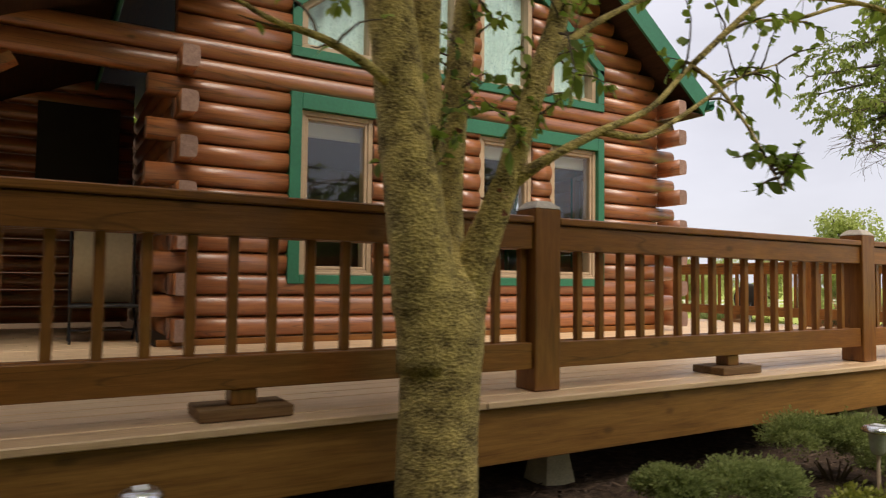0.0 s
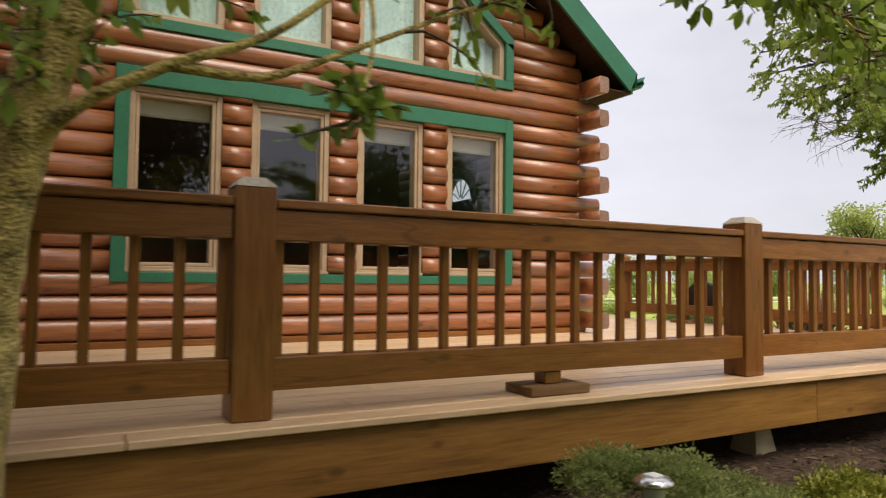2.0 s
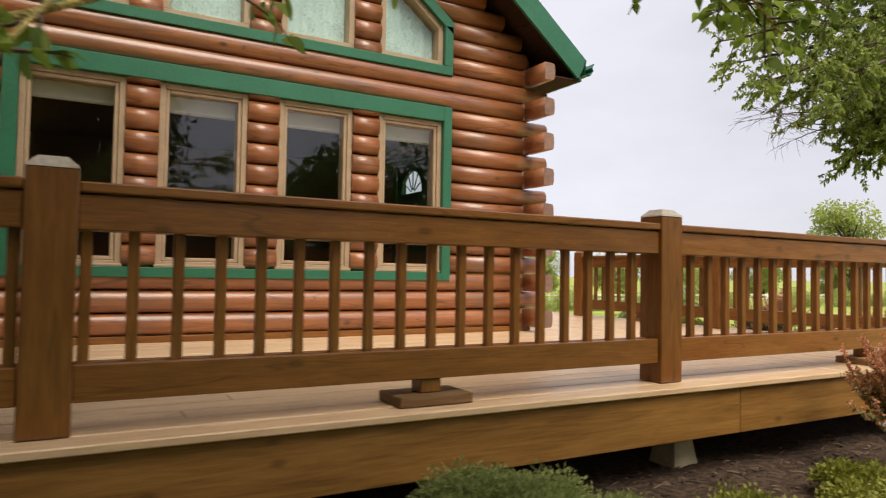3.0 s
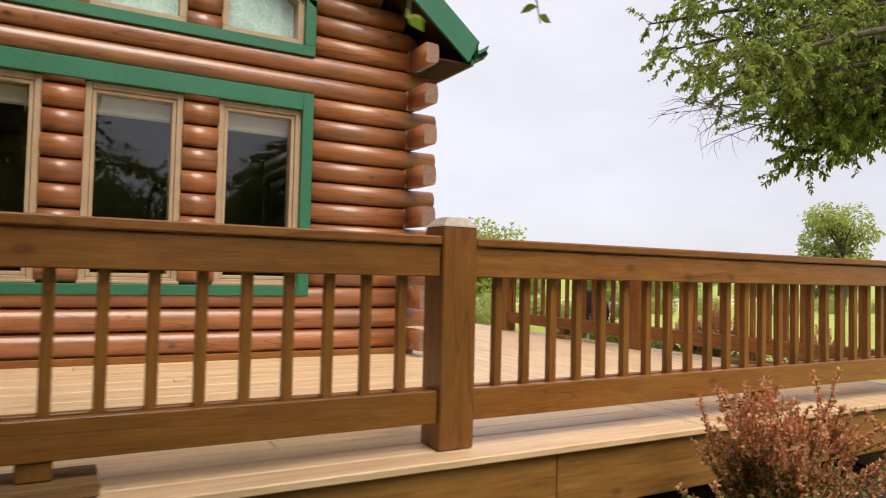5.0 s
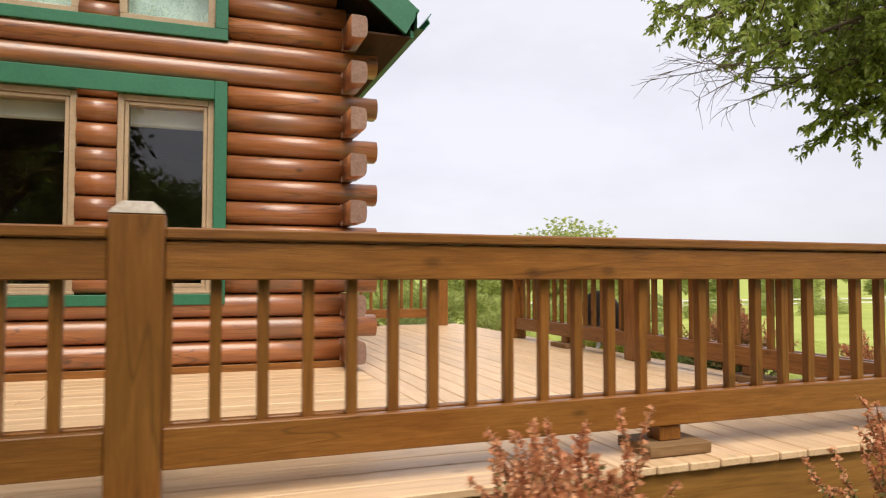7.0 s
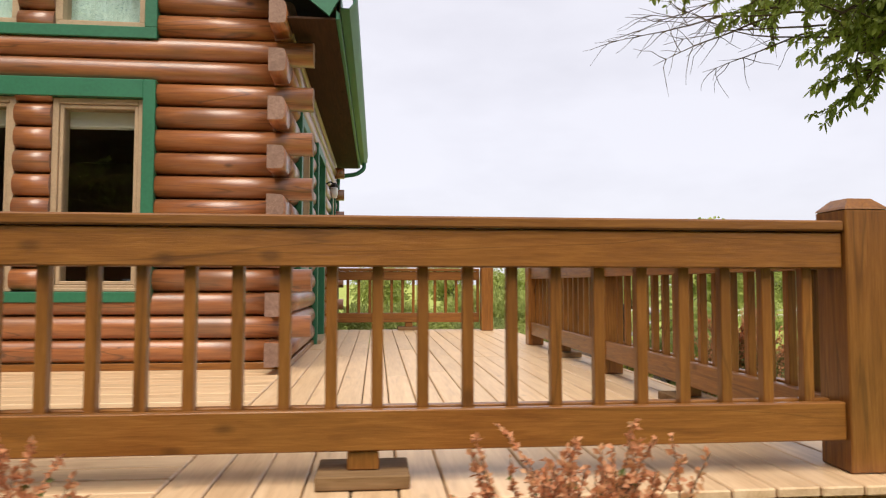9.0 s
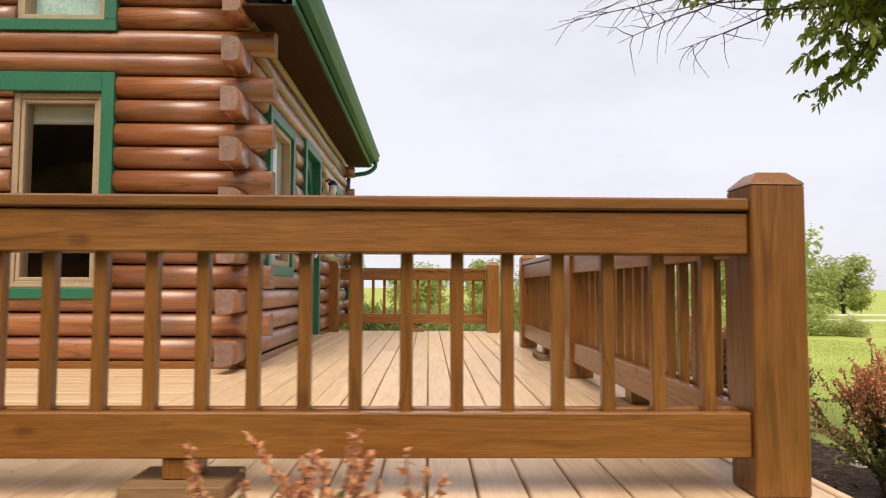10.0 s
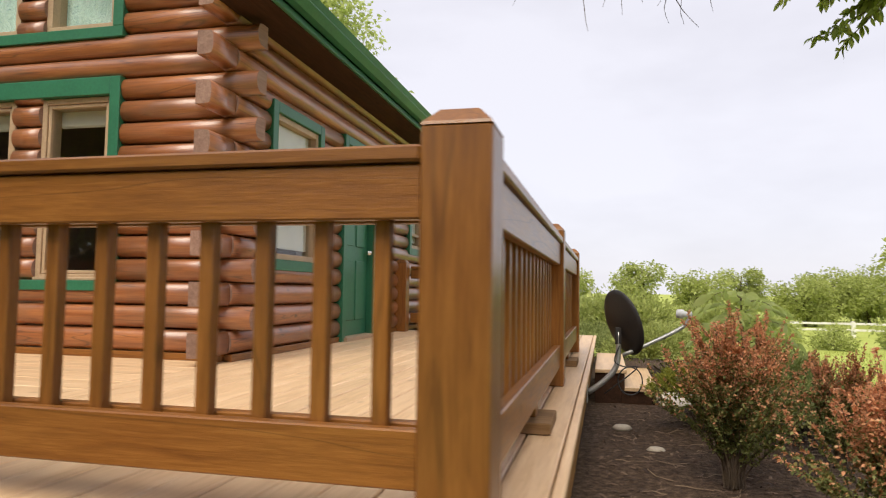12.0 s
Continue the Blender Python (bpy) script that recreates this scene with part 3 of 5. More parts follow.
tagged(new("wall_inside", box_mesh("wall_inside", room_wall, (0.95, 6.0, 9.9, 10.0, 0.69, 2.92))), "brown wall inside the room", "wall", kind="structure")
# added wall out of view that keeps light out of the porch
tagged(new("wall_porch_end", box_mesh("wall_porch_end", room_wall, (-3.4, -3.2, 5.9, 8.3, 0.6, 3.2))), "unseen brown wall added to darken the porch", "wall", kind="structure")
base = tagged(new("baseboard"), "brown strip along the foot of the log walls", "baseboard", kind="structure")
part("strip", box_mesh("strip", rail_x, (0.72, 6.248, 5.795, 5.86, DECK_Z, 0.752)), base)
part("strip", box_mesh("strip", rail_y, (6.25, 6.315, 5.82, 7.85, DECK_Z, 0.752)), base)
part("strip", box_mesh("strip", rail_y, (6.25, 6.315, 8.87, BACK_Y, DECK_Z, 0.752)), base)


# ---- roof ----
def slab(name, pts, mat, t):
    """A sheet on four corners, t thick downwards."""
    V = [tuple(p) for p in pts] + [(p[0], p[1], p[2] - t) for p in pts]
    return mesh_of(name, V, [(0, 1, 2, 3), (7, 6, 5, 4), (0, 4, 5, 1), (1, 5, 6, 2), (2, 6, 7, 3), (3, 7, 4, 0)], mat)


roof = tagged(new("roof"), "steep dark-shingled gable roof with green rake boards", "roof", kind="structure")
R0, R1 = 5.50, BACK_Y + 0.45
ridge_z = EAVE_Z + SLOPE * (EAVE_X - RIDGE_X)
for sgn, nm in ((1, "right"), (-1, "left")):
    ex = RIDGE_X + sgn * (EAVE_X - RIDGE_X)
    ps = [(RIDGE_X, R0, ridge_z), (ex, R0, EAVE_Z), (ex, R1, EAVE_Z), (RIDGE_X, R1, ridge_z)]
    if sgn < 0:
        ps = ps[::-1]
    part("shingle_cover", slab("shingle_cover", [(x, y, z + 0.03) for x, y, z in ps], shingle_m, 0.03), roof, "dark grey asphalt shingles")
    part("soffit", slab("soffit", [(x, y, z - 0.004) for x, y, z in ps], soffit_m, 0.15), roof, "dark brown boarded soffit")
    # rake board: a plank along the gable's edge with a plumb-cut tail
    d = 0.255
    V = [(RIDGE_X, 5.465, ridge_z + 0.035), (ex + sgn * 0.035, 5.465, EAVE_Z + 0.01), (ex - sgn * 0.075, 5.465, EAVE_Z - 0.185), (RIDGE_X, 5.465, ridge_z - d)]
    V += [(x, 5.496, z) for x, y, z in V]
    F = [(0, 1, 2, 3), (7, 6, 5, 4), (0, 4, 5, 1), (1, 5, 6, 2), (2, 6, 7, 3), (3, 7, 4, 0)]
    part("rake_board", mesh_of("rake_board", V, F, green), roof, "green-painted rake board")
part("eave_board", box_mesh("eave_board", green, (EAVE_X - 0.03, EAVE_X, R0, R1, EAVE_Z - 0.20, EAVE_Z - 0.006)), roof, "green-painted eave board")
part("eave_board", box_mesh("eave_board", green, (2 * RIDGE_X - EAVE_X, 2 * RIDGE_X - EAVE_X + 0.03, R0, R1, EAVE_Z - 0.20, EAVE_Z - 0.006)), roof, "green-painted eave board")
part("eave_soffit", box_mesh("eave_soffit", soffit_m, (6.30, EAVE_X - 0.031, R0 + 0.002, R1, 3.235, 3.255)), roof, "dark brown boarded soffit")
# gutter: a K-shaped trough along the east eave
prof = [(0.004, -0.13), (0.07, -0.13), (0.115, -0.075), (0.098, -0.045), (0.125, 0.0), (0.12, 0.004), (0.09, -0.045), (0.107, -0.075), (0.066, -0.124), (0.01, -0.124), (0.01, 0.0), (0.004, 0.0)]
V, F = [], []
for y in (R0 - 0.05, R1 + 0.02):
    V += [(EAVE_X + dx, y, EAVE_Z - 0.01 + dz) for dx, dz in prof]
m_ = len(prof)
F = [(k, (k + 1) % m_, m_ + (k + 1) % m_, m_ + k) for k in range(m_)] + [(1, 2, 3, 4, 5, 6, 7, 8)[::-1], tuple(range(m_, 2 * m_))]
gutter = tagged(new("gutter"), "green metal gutter along the eave with a downspout", "gutter", kind="structure")
part("trough", mesh_of("trough", V, F, green), gutter)
V, F = [], []
tube(V, F, smooth_path([(6.74, R1 - 0.12, 3.34), (6.74, R1 - 0.12, 3.22), (6.62, R1 - 0.16, 3.12), (6.40, R1 - 0.22, 3.06), (6.33, R1 - 0.24, 2.9), (6.33, R1 - 0.24, 0.8)], 4), [0.035] * 21, 8)
part("downspout", mesh_of("downspout", V, F, green, True), gutter)
V, F = [], []
part("gable_end_cap", slab("gable_end_cap", [(0.6, 6.0, 3.2), (6.3, 6.0, 3.2), (6.3, 6.0 + 0.01, 3.2), (0.6, 6.01, 3.2)], room_wall, 0.02), roof)

porch_roof = tagged(new("porch_roof"), "low brown porch roof with a green edge board", "porch roof", kind="structure")
ps = [(0.42, 5.20, 3.35), (0.42, 8.6, 3.35), (-3.2, 8.6, 1.85), (-3.2, 5.20, 1.85)]
part("shingle_cover", slab("shingle_cover", [(x, y, z + 0.16) for x, y, z in ps], shingle_m, 0.03), porch_roof, "dark grey asphalt shingles")
part("soffit", slab("soffit", [(x, y, z + 0.126) for x, y, z in ps], soffit_m, 0.10), porch_roof, "dark brown boarded soffit")
V = [(0.42, 5.165, 3.51), (0.42, 5.165, 3.32), (-3.25, 5.165, 1.80), (-3.25, 5.165, 1.99)]
V += [(x, 5.196, z) for x, y, z in V]
part("edge_board", mesh_of("edge_board", V, [(0, 1, 2, 3)[::-1], (4, 5, 6, 7), (0, 4, 5, 1)[::-1], (1, 5, 6, 2)[::-1], (2, 6, 7, 3)[::-1], (3, 7, 4, 0)[::-1]], green), porch_roof, "green-painted edge board")
porch_post = thing("porch_post", (-1.35, 5.94, DECK_Z), "brown log porch post with a diagonal knee brace", "post")
part("post", box_mesh("post", rail_z, (-1.45, -1.25, 5.85, 6.03, DECK_Z, 2.83), c=0.02), porch_post)
V, F = [], []
tube(V, F, [(-1.25, 5.94, 2.15), (-0.30, 5.94, 2.83)], [0.085, 0.085], 8)
part("knee_brace", mesh_of("knee_brace", V, F, log_x), porch_post)


# ---- windows and doors ----
def ring(x0, x1, z0, z1, w, y0, y1):
    """Four butted boards round an opening of the south wall."""
    return [(x0, x0 + w, y0, y1, z0, z1), (x1 - w, x1, y0, y1, z0, z1), (x0 + w, x1 - w, y0, y1, z0, z0 + w), (x0 + w, x1 - w, y0, y1, z1 - w, z1)]


def pane_of(name, x0, x1, z0, z1, y, parent):
    me = mesh_of(name, [(x0, y, z0), (x1, y, z0), (x1, y, z1), (x0, y, z1)], [(0, 1, 2, 3)], glass)
    ob = part(name, me, parent, "clear reflecting glass")
    ob.visible_shadow = False
    return ob


low_trim = tagged(new("trim_low"), "green-painted trim round a row of four windows", "window trim", kind="structure")
for spec in ((1.725, 1.825, 5.768, 5.92, 1.195, 2.84), (5.235, 5.325, 5.768, 5.92, 1.195, 2.84), (1.825, 5.235, 5.768, 5.92, 2.702, 2.84), (1.825, 5.235, 5.768, 5.92, 1.195, 1.272)):
    part("board", box_mesh("board", green, spec), low_trim)
for i, (x0, x1) in enumerate(CASES):
    win = thing("window", ((x0 + x1) / 2, 5.86, LOW_Z[0]), "tan-framed picture window with dark reflecting glass", "window", "lower gable windows", "structure")
    frame_ = part("window_frame", mesh_of("window_frame", *boxes(*ring(x0, x1, *LOW_Z, 0.045, 5.815, 5.96)), tan_frame), win)
    sash = part("sash", mesh_of("sash", *boxes(*ring(x0 + 0.047, x1 - 0.047, LOW_Z[0] + 0.047, LOW_Z[1] - 0.047, 0.028, 5.828, 5.94)), tan_frame), win)
    part("window_sill", box_mesh("window_sill", tan_frame, (x0 - 0.01, x1 + 0.01, 5.80, 5.85, LOW_Z[0] - 0.002, LOW_Z[0] + 0.022)), win)
    pane_of("pane", x0 + 0.07, x1 - 0.07, LOW_Z[0] + 0.07, LOW_Z[1] - 0.07, 5.856, sash)
    blind = thing("roller_blind", ((x0 + x1) / 2, 5.99, 2.6), "pale roller blind rolled up behind the window", "blind", "roller blinds")
    part("roll", box_mesh("roll", blind_m, (x0 + 0.05, x1 - 0.05, 5.945, 5.985, 2.50, 2.66), c=0.015), blind)

up_trim = tagged(new("trim_high"), "green-painted trim round gable windows with raked heads", "window trim", kind="structure")


def sloped(name, x0, x1, z_lo, z_hi, y0, y1, mat, parent, label=""):
    """A board between two slanted lines z_lo(x), z_hi(x)."""
    V = [(x, y, f(x)) for y in (y0, y1) for x, f in ((x0, z_lo), (x1, z_lo), (x1, z_hi), (x0, z_hi))]
    F = [(0, 1, 2, 3), (7, 6, 5, 4), (0, 4, 5, 1), (1, 5, 6, 2), (2, 6, 7, 3), (3, 7, 4, 0)]
    return part(name, mesh_of(name, V, F, mat), parent, label)


part("board", box_mesh("board", green, (1.725, 5.325, 5.768, 5.92, 3.15, 3.235)), up_trim)
part("board", box_mesh("board", green, (5.235, 5.325, 5.768, 5.92, 3.235, 3.62)), up_trim)
part("board", box_mesh("board", green, (1.725, 1.81, 5.768, 5.92, 3.235, 3.62)), up_trim)
sloped("board", RIDGE_X, 5.325, lambda x: up_head(x) , lambda x: up_head(x) + 0.115, 5.768, 5.92, green, up_trim)
sloped("board", 1.725, RIDGE_X, lambda x: up_head(x), lambda x: up_head(x) + 0.115, 5.768, 5.92, green, up_trim)


def curtain_mat():
    m, n, l, b = nodes_of("teal_sheer_curtain")
    tc, mp = n.new("ShaderNodeTexCoord"), n.new("ShaderNodeMapping")
    mp.inputs["Scale"].default_value = (1.6, 1.0, 1.0)
    t, t2 = n.new("ShaderNodeTexNoise"), n.new("ShaderNodeTexNoise")
    t.inputs["Scale"].default_value, t.inputs["Detail"].default_value, t.inputs["Distortion"].default_value = 13, 1, 2.2
    t2.inputs["Scale"].default_value = 5
    l.new(tc.outputs["Object"], mp.inputs["Vector"])
    l.new(mp.outputs["Vector"], t.inputs["Vector"])
    l.new(tc.outputs["Object"], t2.inputs["Vector"])
    r = ramp_of(n, [(0.0, (0.55, 0.72, 0.67)), (0.465, (0.55, 0.72, 0.67)), (0.49, (0.20, 0.34, 0.35)), (0.515, (0.60, 0.76, 0.71)), (1.0, (0.64, 0.78, 0.73))])
    l.new(t.outputs["Fac"], r.inputs["Fac"])
    h = n.new("ShaderNodeHueSaturation")
    l.new(t2.outputs["Fac"], h.inputs["Value"])
    l.new(r.outputs["Color"], h.inputs["Color"])
    mr = n.new("ShaderNodeMapRange")
    mr.inputs["To Min"].default_value, mr.inputs["To Max"].default_value = 0.75, 1.3
    l.new(t2.outputs["Fac"], mr.inputs["Value"])
    l.new(mr.outputs["Result"], h.inputs["Value"])
    l.new(h.outputs["Color"], b.inputs["Base Color"])
    b.inputs["Roughness"].default_value = 0.8
    return m


curtain_m = curtain_mat()
for i, (x0, x1) in enumerate(CASES):
    win = thing("window", ((x0 + x1) / 2, 5.86, UP_Z), "tan-framed gable window with a raked head", "window", "upper gable windows", "structure")
    w = 0.05
    part("window_frame", box_mesh("window_frame", tan_frame, (x0, x1, 5.815, 5.96, UP_Z, UP_Z + w)), win)
    for p, q in ((x0, x0 + w), (x1 - w, x1)):
        sloped("jamb", p, q, lambda x: UP_Z + w, lambda x: up_head(x), 5.815, 5.96, tan_frame, win)
    sloped("head", x0 + w, x1 - w, lambda x: up_head(x) - w * 1.25, lambda x: up_head(x), 5.815, 5.96, tan_frame, win)
    V = [(x, y, z) for y in (5.89,) for x, z in ((x0 + w, UP_Z + w), (x1 - w, UP_Z + w), (x1 - w, up_head(x1 - w) - w), (x0 + w, up_head(x0 + w) - w))]
    pane = part("pane", mesh_of("pane", V, [(0, 1, 2, 3)], glass), win, "clear reflecting glass")
    pane.visible_shadow = False
    cur = thing("curtain", ((x0 + x1) / 2, 5.96, UP_Z), "pale teal patterned curtain behind the gable window", "curtain", "gable curtains")
    cols = 28
    V, F = [], []
    for k in range(cols + 1):
        x = x0 + 0.02 + (x1 - x0 - 0.04) * k / cols
        y = 5.955 + 0.012 * math.sin(k * 1.1)
        V += [(x, y, UP_Z + 0.02), (x, y, up_head(x) - 0.02)]
    F = [(2 * k, 2 * k + 2, 2 * k + 3, 2 * k + 1) for k in range(cols)]
    part("cloth", mesh_of("cloth", V, F, curtain_m, True), cur)


def side_window(y0, y1, z0, z1, label):
    win = thing("window", (6.2, (y0 + y1) / 2, z0), label, "window", "side windows", "structure")
    t = 0.09
    for s in ((6.18, 6.342, y0, y0 + t, z0, z1), (6.18, 6.342, y1 - t, y1, z0, z1), (6.18, 6.342, y0 + t, y1 - t, z0, z0 + t), (6.18, 6.342, y0 + t, y1 - t, z1 - t, z1)):
        part("trim_board", box_mesh("trim_board", green, s), win, "green-painted board")
    a, b, c, d = y0 + t, y1 - t, z0 + t, z1 - t
    V, F = boxes((6.14, 6.315, a, a + 0.05, c, d), (6.14, 6.315, b - 0.05, b, c, d), (6.14, 6.315, a + 0.05, b - 0.05, c, c + 0.05), (6.14, 6.315, a + 0.05, b - 0.05, d - 0.05, d), (6.225, 6.30, a + 0.05, b - 0.05, (c + d) / 2 - 0.22, (c + d) / 2 - 0.18))
    part("window_frame", mesh_of("window_frame", V, F, tan_frame), win, "tan frame")
    ob = part("pane", mesh_of("pane", [(6.262, a + 0.04, c + 0.04), (6.262, b - 0.04, c + 0.04), (6.262, b - 0.04, d - 0.04), (6.262, a + 0.04, d - 0.04)], [(0, 1, 2, 3)], glass), win, "clear reflecting glass")
    ob.visible_shadow = False
    bl = thing("roller_blind", (6.05, (a + b) / 2, c), "pale blind drawn down behind the window", "blind", "roller blinds")
    part("sheet", box_mesh("sheet", blind_m, (6.225, 6.235, a, b, c + 0.1, d)), bl)


side_window(*SIDE_WIN, "tan-framed sash window with green trim by the corner")
side_window(*FAR_WIN, "small tan-framed window with green trim")

y0, y1, z0, z1 = SIDE_DOOR
door = thing("door", (6.2, (y0 + y1) / 2, z0), "closed green panelled door with green trim", "door", kind="structure")
for s in ((6.18, 6.345, y0, y0 + 0.09, z0, z1), (6.18, 6.345, y1 - 0.09, y1, z0, z1), (6.18, 6.345, y0 + 0.09, y1 - 0.09, z1 - 0.09, z1)):
    part("trim_board", box_mesh("trim_board", green, s), door, "green-painted board")
DX0, DX1, FAN_Z, FAN_R = 6.21, 6.255, 2.34, 0.30
leaf_ = part("door_leaf", box_mesh("door_leaf", green, (DX0, DX1, y0 + 0.09, y1 - 0.09, z0 + 0.04, FAN_Z)), door, "green panelled leaf")
ym = (y0 + y1) / 2
arc = [(ym + FAN_R * math.cos(math.pi * k / 16), FAN_Z + FAN_R * math.sin(math.pi * k / 16)) for k in range(17)]
rim = []
for ay, az in arc:
    k = min((y1 - 0.09 - ym) / max(1e-6, abs(ay - ym)), (z1 - 0.09 - FAN_Z) / max(1e-6, az - FAN_Z))
    rim.append((ym + (ay - ym) * k, FAN_Z + (az - FAN_Z) * k))
V = [(x, a, b) for x in (DX1, DX0) for a, b in arc + rim]
F = []
for k in range(16):
    F += [(17 + k, 18 + k, k + 1, k), (34 + k, 35 + k, 52 + k, 51 + k), (k, k + 1, 35 + k, 34 + k)]
part("door_head", mesh_of("door_head", V, F, green), leaf_)
V, F = [], []
for k in range(1, 6):
    a = math.pi * k / 6
    tube(V, F, [(DX1 - 0.02, ym + 0.05 * math.cos(a), FAN_Z + 0.05 * math.sin(a)), (DX1 - 0.02, ym + FAN_R * math.cos(a), FAN_Z + FAN_R * math.sin(a))], [0.008, 0.008], 4)
part("fan_grille", mesh_of("fan_grille", V, F, green), leaf_)
for py0, py1 in ((y0 + 0.19, y0 + 0.46), (y1 - 0.46, y1 - 0.19)):
    for pz0, pz1 in ((z0 + 0.20, z0 + 0.85), (z0 + 1.0, z0 + 1.50)):
        part("panel", box_mesh("panel", green, (6.25, 6.268, py0, py1, pz0, pz1), c=0.012), leaf_)
fan_glass = part("fan_light", mesh_of("fan_light", [(DX0 + 0.01, a, b) for a, b in arc], [tuple(range(17))], glass), leaf_, "half-round glass light")
fan_glass.visible_shadow = False
part("handle", mesh_of("handle", *turned([(0.0, -0.03), (0.03, -0.02), (0.034, 0.0), (0.03, 0.02), (0.0, 0.03)], 12, (6.30, y1 - 0.15, z0 + 0.95)), chrome, True), leaf_, "steel knob")
part("threshold", box_mesh("threshold", tan_frame, (6.20, 6.38, y0 + 0.05, y1 - 0.05, z0 + 0.001, z0 + 0.04)), door)

# ---- coach lamp by the door ----
lamp = thing("wall_lantern", (6.25, 9.26, 2.4), "black coach lantern with frosted glass on the log wall", "lamp")
part("back_plate", box_mesh("back_plate", black_metal, (6.28, 6.305, 9.22, 9.30, 2.36, 2.62)), lamp)
V, F = [], []
tube(V, F, smooth_path([(6.30, 9.26, 2.58), (6.37, 9.26, 2.62), (6.41, 9.26, 2.60)], 4), [0.01] * 9, 6)
part("bracket", mesh_of("bracket", V, F, black_metal), lamp)
part("cage", mesh_of("cage", *turned([(0.02, 0.19), (0.06, 0.15), (0.062, 0.14), (0.045, 0.13)], 10, (6.42, 9.26, 2.42)), black_metal), lamp)
part("glass_shade", mesh_of("glass_shade", *turned([(0.035, 0.0), (0.05, 0.06), (0.045, 0.13)], 10, (6.42, 9.26, 2.42)), white_plastic, True), lamp, "frosted white glass")

# ---- deck ----
deck = tagged(new("deck"), "wooden deck with pale stained boards round the house", "deck", kind="structure")
rnd = random.Random(4)
PITCH, GAP, TH = 0.146, 0.006, 0.032
SEAM_X = 6.30


def run(a, b, lo, hi):
    """Cuts a run of decking into boards of uneven length."""
    cuts, u = [a], a
    while b - u > hi:
        u += rnd.uniform(lo, hi)
        if b - u > 0.6:
            cuts.append(u)
    return list(zip(cuts, cuts[1:] + [b]))


def board(x0, x1, y0, y1, mat, nm="deck_board"):
    dz = rnd.uniform(-0.0015, 0.0015)
    cx, cy = (x0 + x1) / 2, (y0 + y1) / 2
    me = box_mesh(nm, mat, (x0 - cx, x1 - cx, y0 - cy, y1 - cy, -TH, 0), c=0.005)
    part(nm, me, deck, at=(cx, cy, DECK_Z + dz))


y = FRONT
while y < 5.78:
    for u, v in run(-5.0, SEAM_X, 3.0, 4.9):
        board(u + 0.002, v - 0.002, y, min(y + PITCH - GAP, 5.83), deck_x)
    y += PITCH
while y < 8.36:
    for u, v in run(-5.0, 0.72, 3.0, 4.9):
        board(u + 0.002, v - 0.002, y, min(y + PITCH - GAP, 8.35), deck_x)
    y += PITCH
x = SEAM_X + 0.004
while x < RIGHT - 0.02:
    for u, v in run(FRONT, 10.18, 2.4, 4.9):
        board(x, min(x + PITCH - GAP, RIGHT), u + 0.002, v - 0.002, deck_y)
    x += PITCH
board(6.24, SEAM_X - 0.003, 5.84, 10.18, deck_y)
part("fascia_board", box_mesh("fascia_board", fascia_x, (-5.0, 5.398, FRONT + 0.03, FRONT + 0.07, 0.415, DECK_Z - TH - 0.004)), deck, "honey-brown stained fascia board")
part("fascia_board", box_mesh("fascia_board", fascia_x, (5.402, RIGHT - 0.03, FRONT + 0.03, FRONT + 0.07, 0.415, DECK_Z - TH - 0.004)), deck, "honey-brown stained fascia board")
part("fascia_board", box_mesh("fascia_board", fascia_y, (RIGHT - 0.07, RIGHT - 0.03, FRONT + 0.072, 10.15, 0.415, DECK_Z - TH - 0.004)), deck, "honey-brown stained fascia board")
for jx in np.arange(-4.4, 8.7, 0.8):
    part("joist", box_mesh("joist", fascia_y, (jx - 0.02, jx + 0.02, FRONT + 0.072, 5.75, 0.47, DECK_Z - TH - 0.004)), deck)
for px, py in ((-3.6, 2.98), (-0.4, 2.98), (2.25, 2.98), (5.20, 2.98), (8.4, 2.98), (8.5, 6.0), (8.5, 9.0)):
    pier = thing("deck_pier", (px, py, 0.12), "tapered pale concrete pier under the deck", "pier", "deck piers")
    r0, r1 = 0.11, 0.060
    V = [(px + sx * r, py + sy * r, z) for r, z in ((r0, 0.10), (r1, 0.42)) for sx, sy in ((-1, -1), (1, -1), (1, 1), (-1, 1))]
    part("block", mesh_of("block", V, [(3, 2, 1, 0), (4, 5, 6, 7), (0, 1, 5, 4), (1, 2, 6, 5), (2, 3, 7, 6), (3, 0, 4, 7)], concrete), pier)


# ---- railing ----
PW = 0.158


def post_thing(cx, cy, weathered):
    t = thing("deck_post", (cx, cy, DECK_Z), "stout brown-stained wooden deck post with a " + ("grey weathered top" if weathered else "pointed brown top"), "post", "deck posts")
    h = PW / 2
    part("post", box_mesh("post", rail_z, (-h, h, -h, h, 0.0, 0.885), c=0.005), t, at=(cx, cy, DECK_Z + 0.002))
    rr = [(h, 0.0), (h - 0.004, 0.008), (h * 0.55, 0.040)]
    V = [(sx * r, sy * r, z) for r, z in rr for sx, sy in ((-1, -1), (1, -1), (1, 1), (-1, 1))]
    F = [(3, 2, 1, 0), (8, 9, 10, 11)] + [(j * 4 + k, j * 4 + (k + 1) % 4, j * 4 + 4 + (k + 1) % 4, j * 4 + 4 + k) for j in range(2) for k in range(4)]
    part("post_top", mesh_of("post_top", V, F, cap_grey if weathered else rail_z), t, "grey weathered top" if weathered else "", at=(cx, cy, DECK_Z + 0.888))
    return t


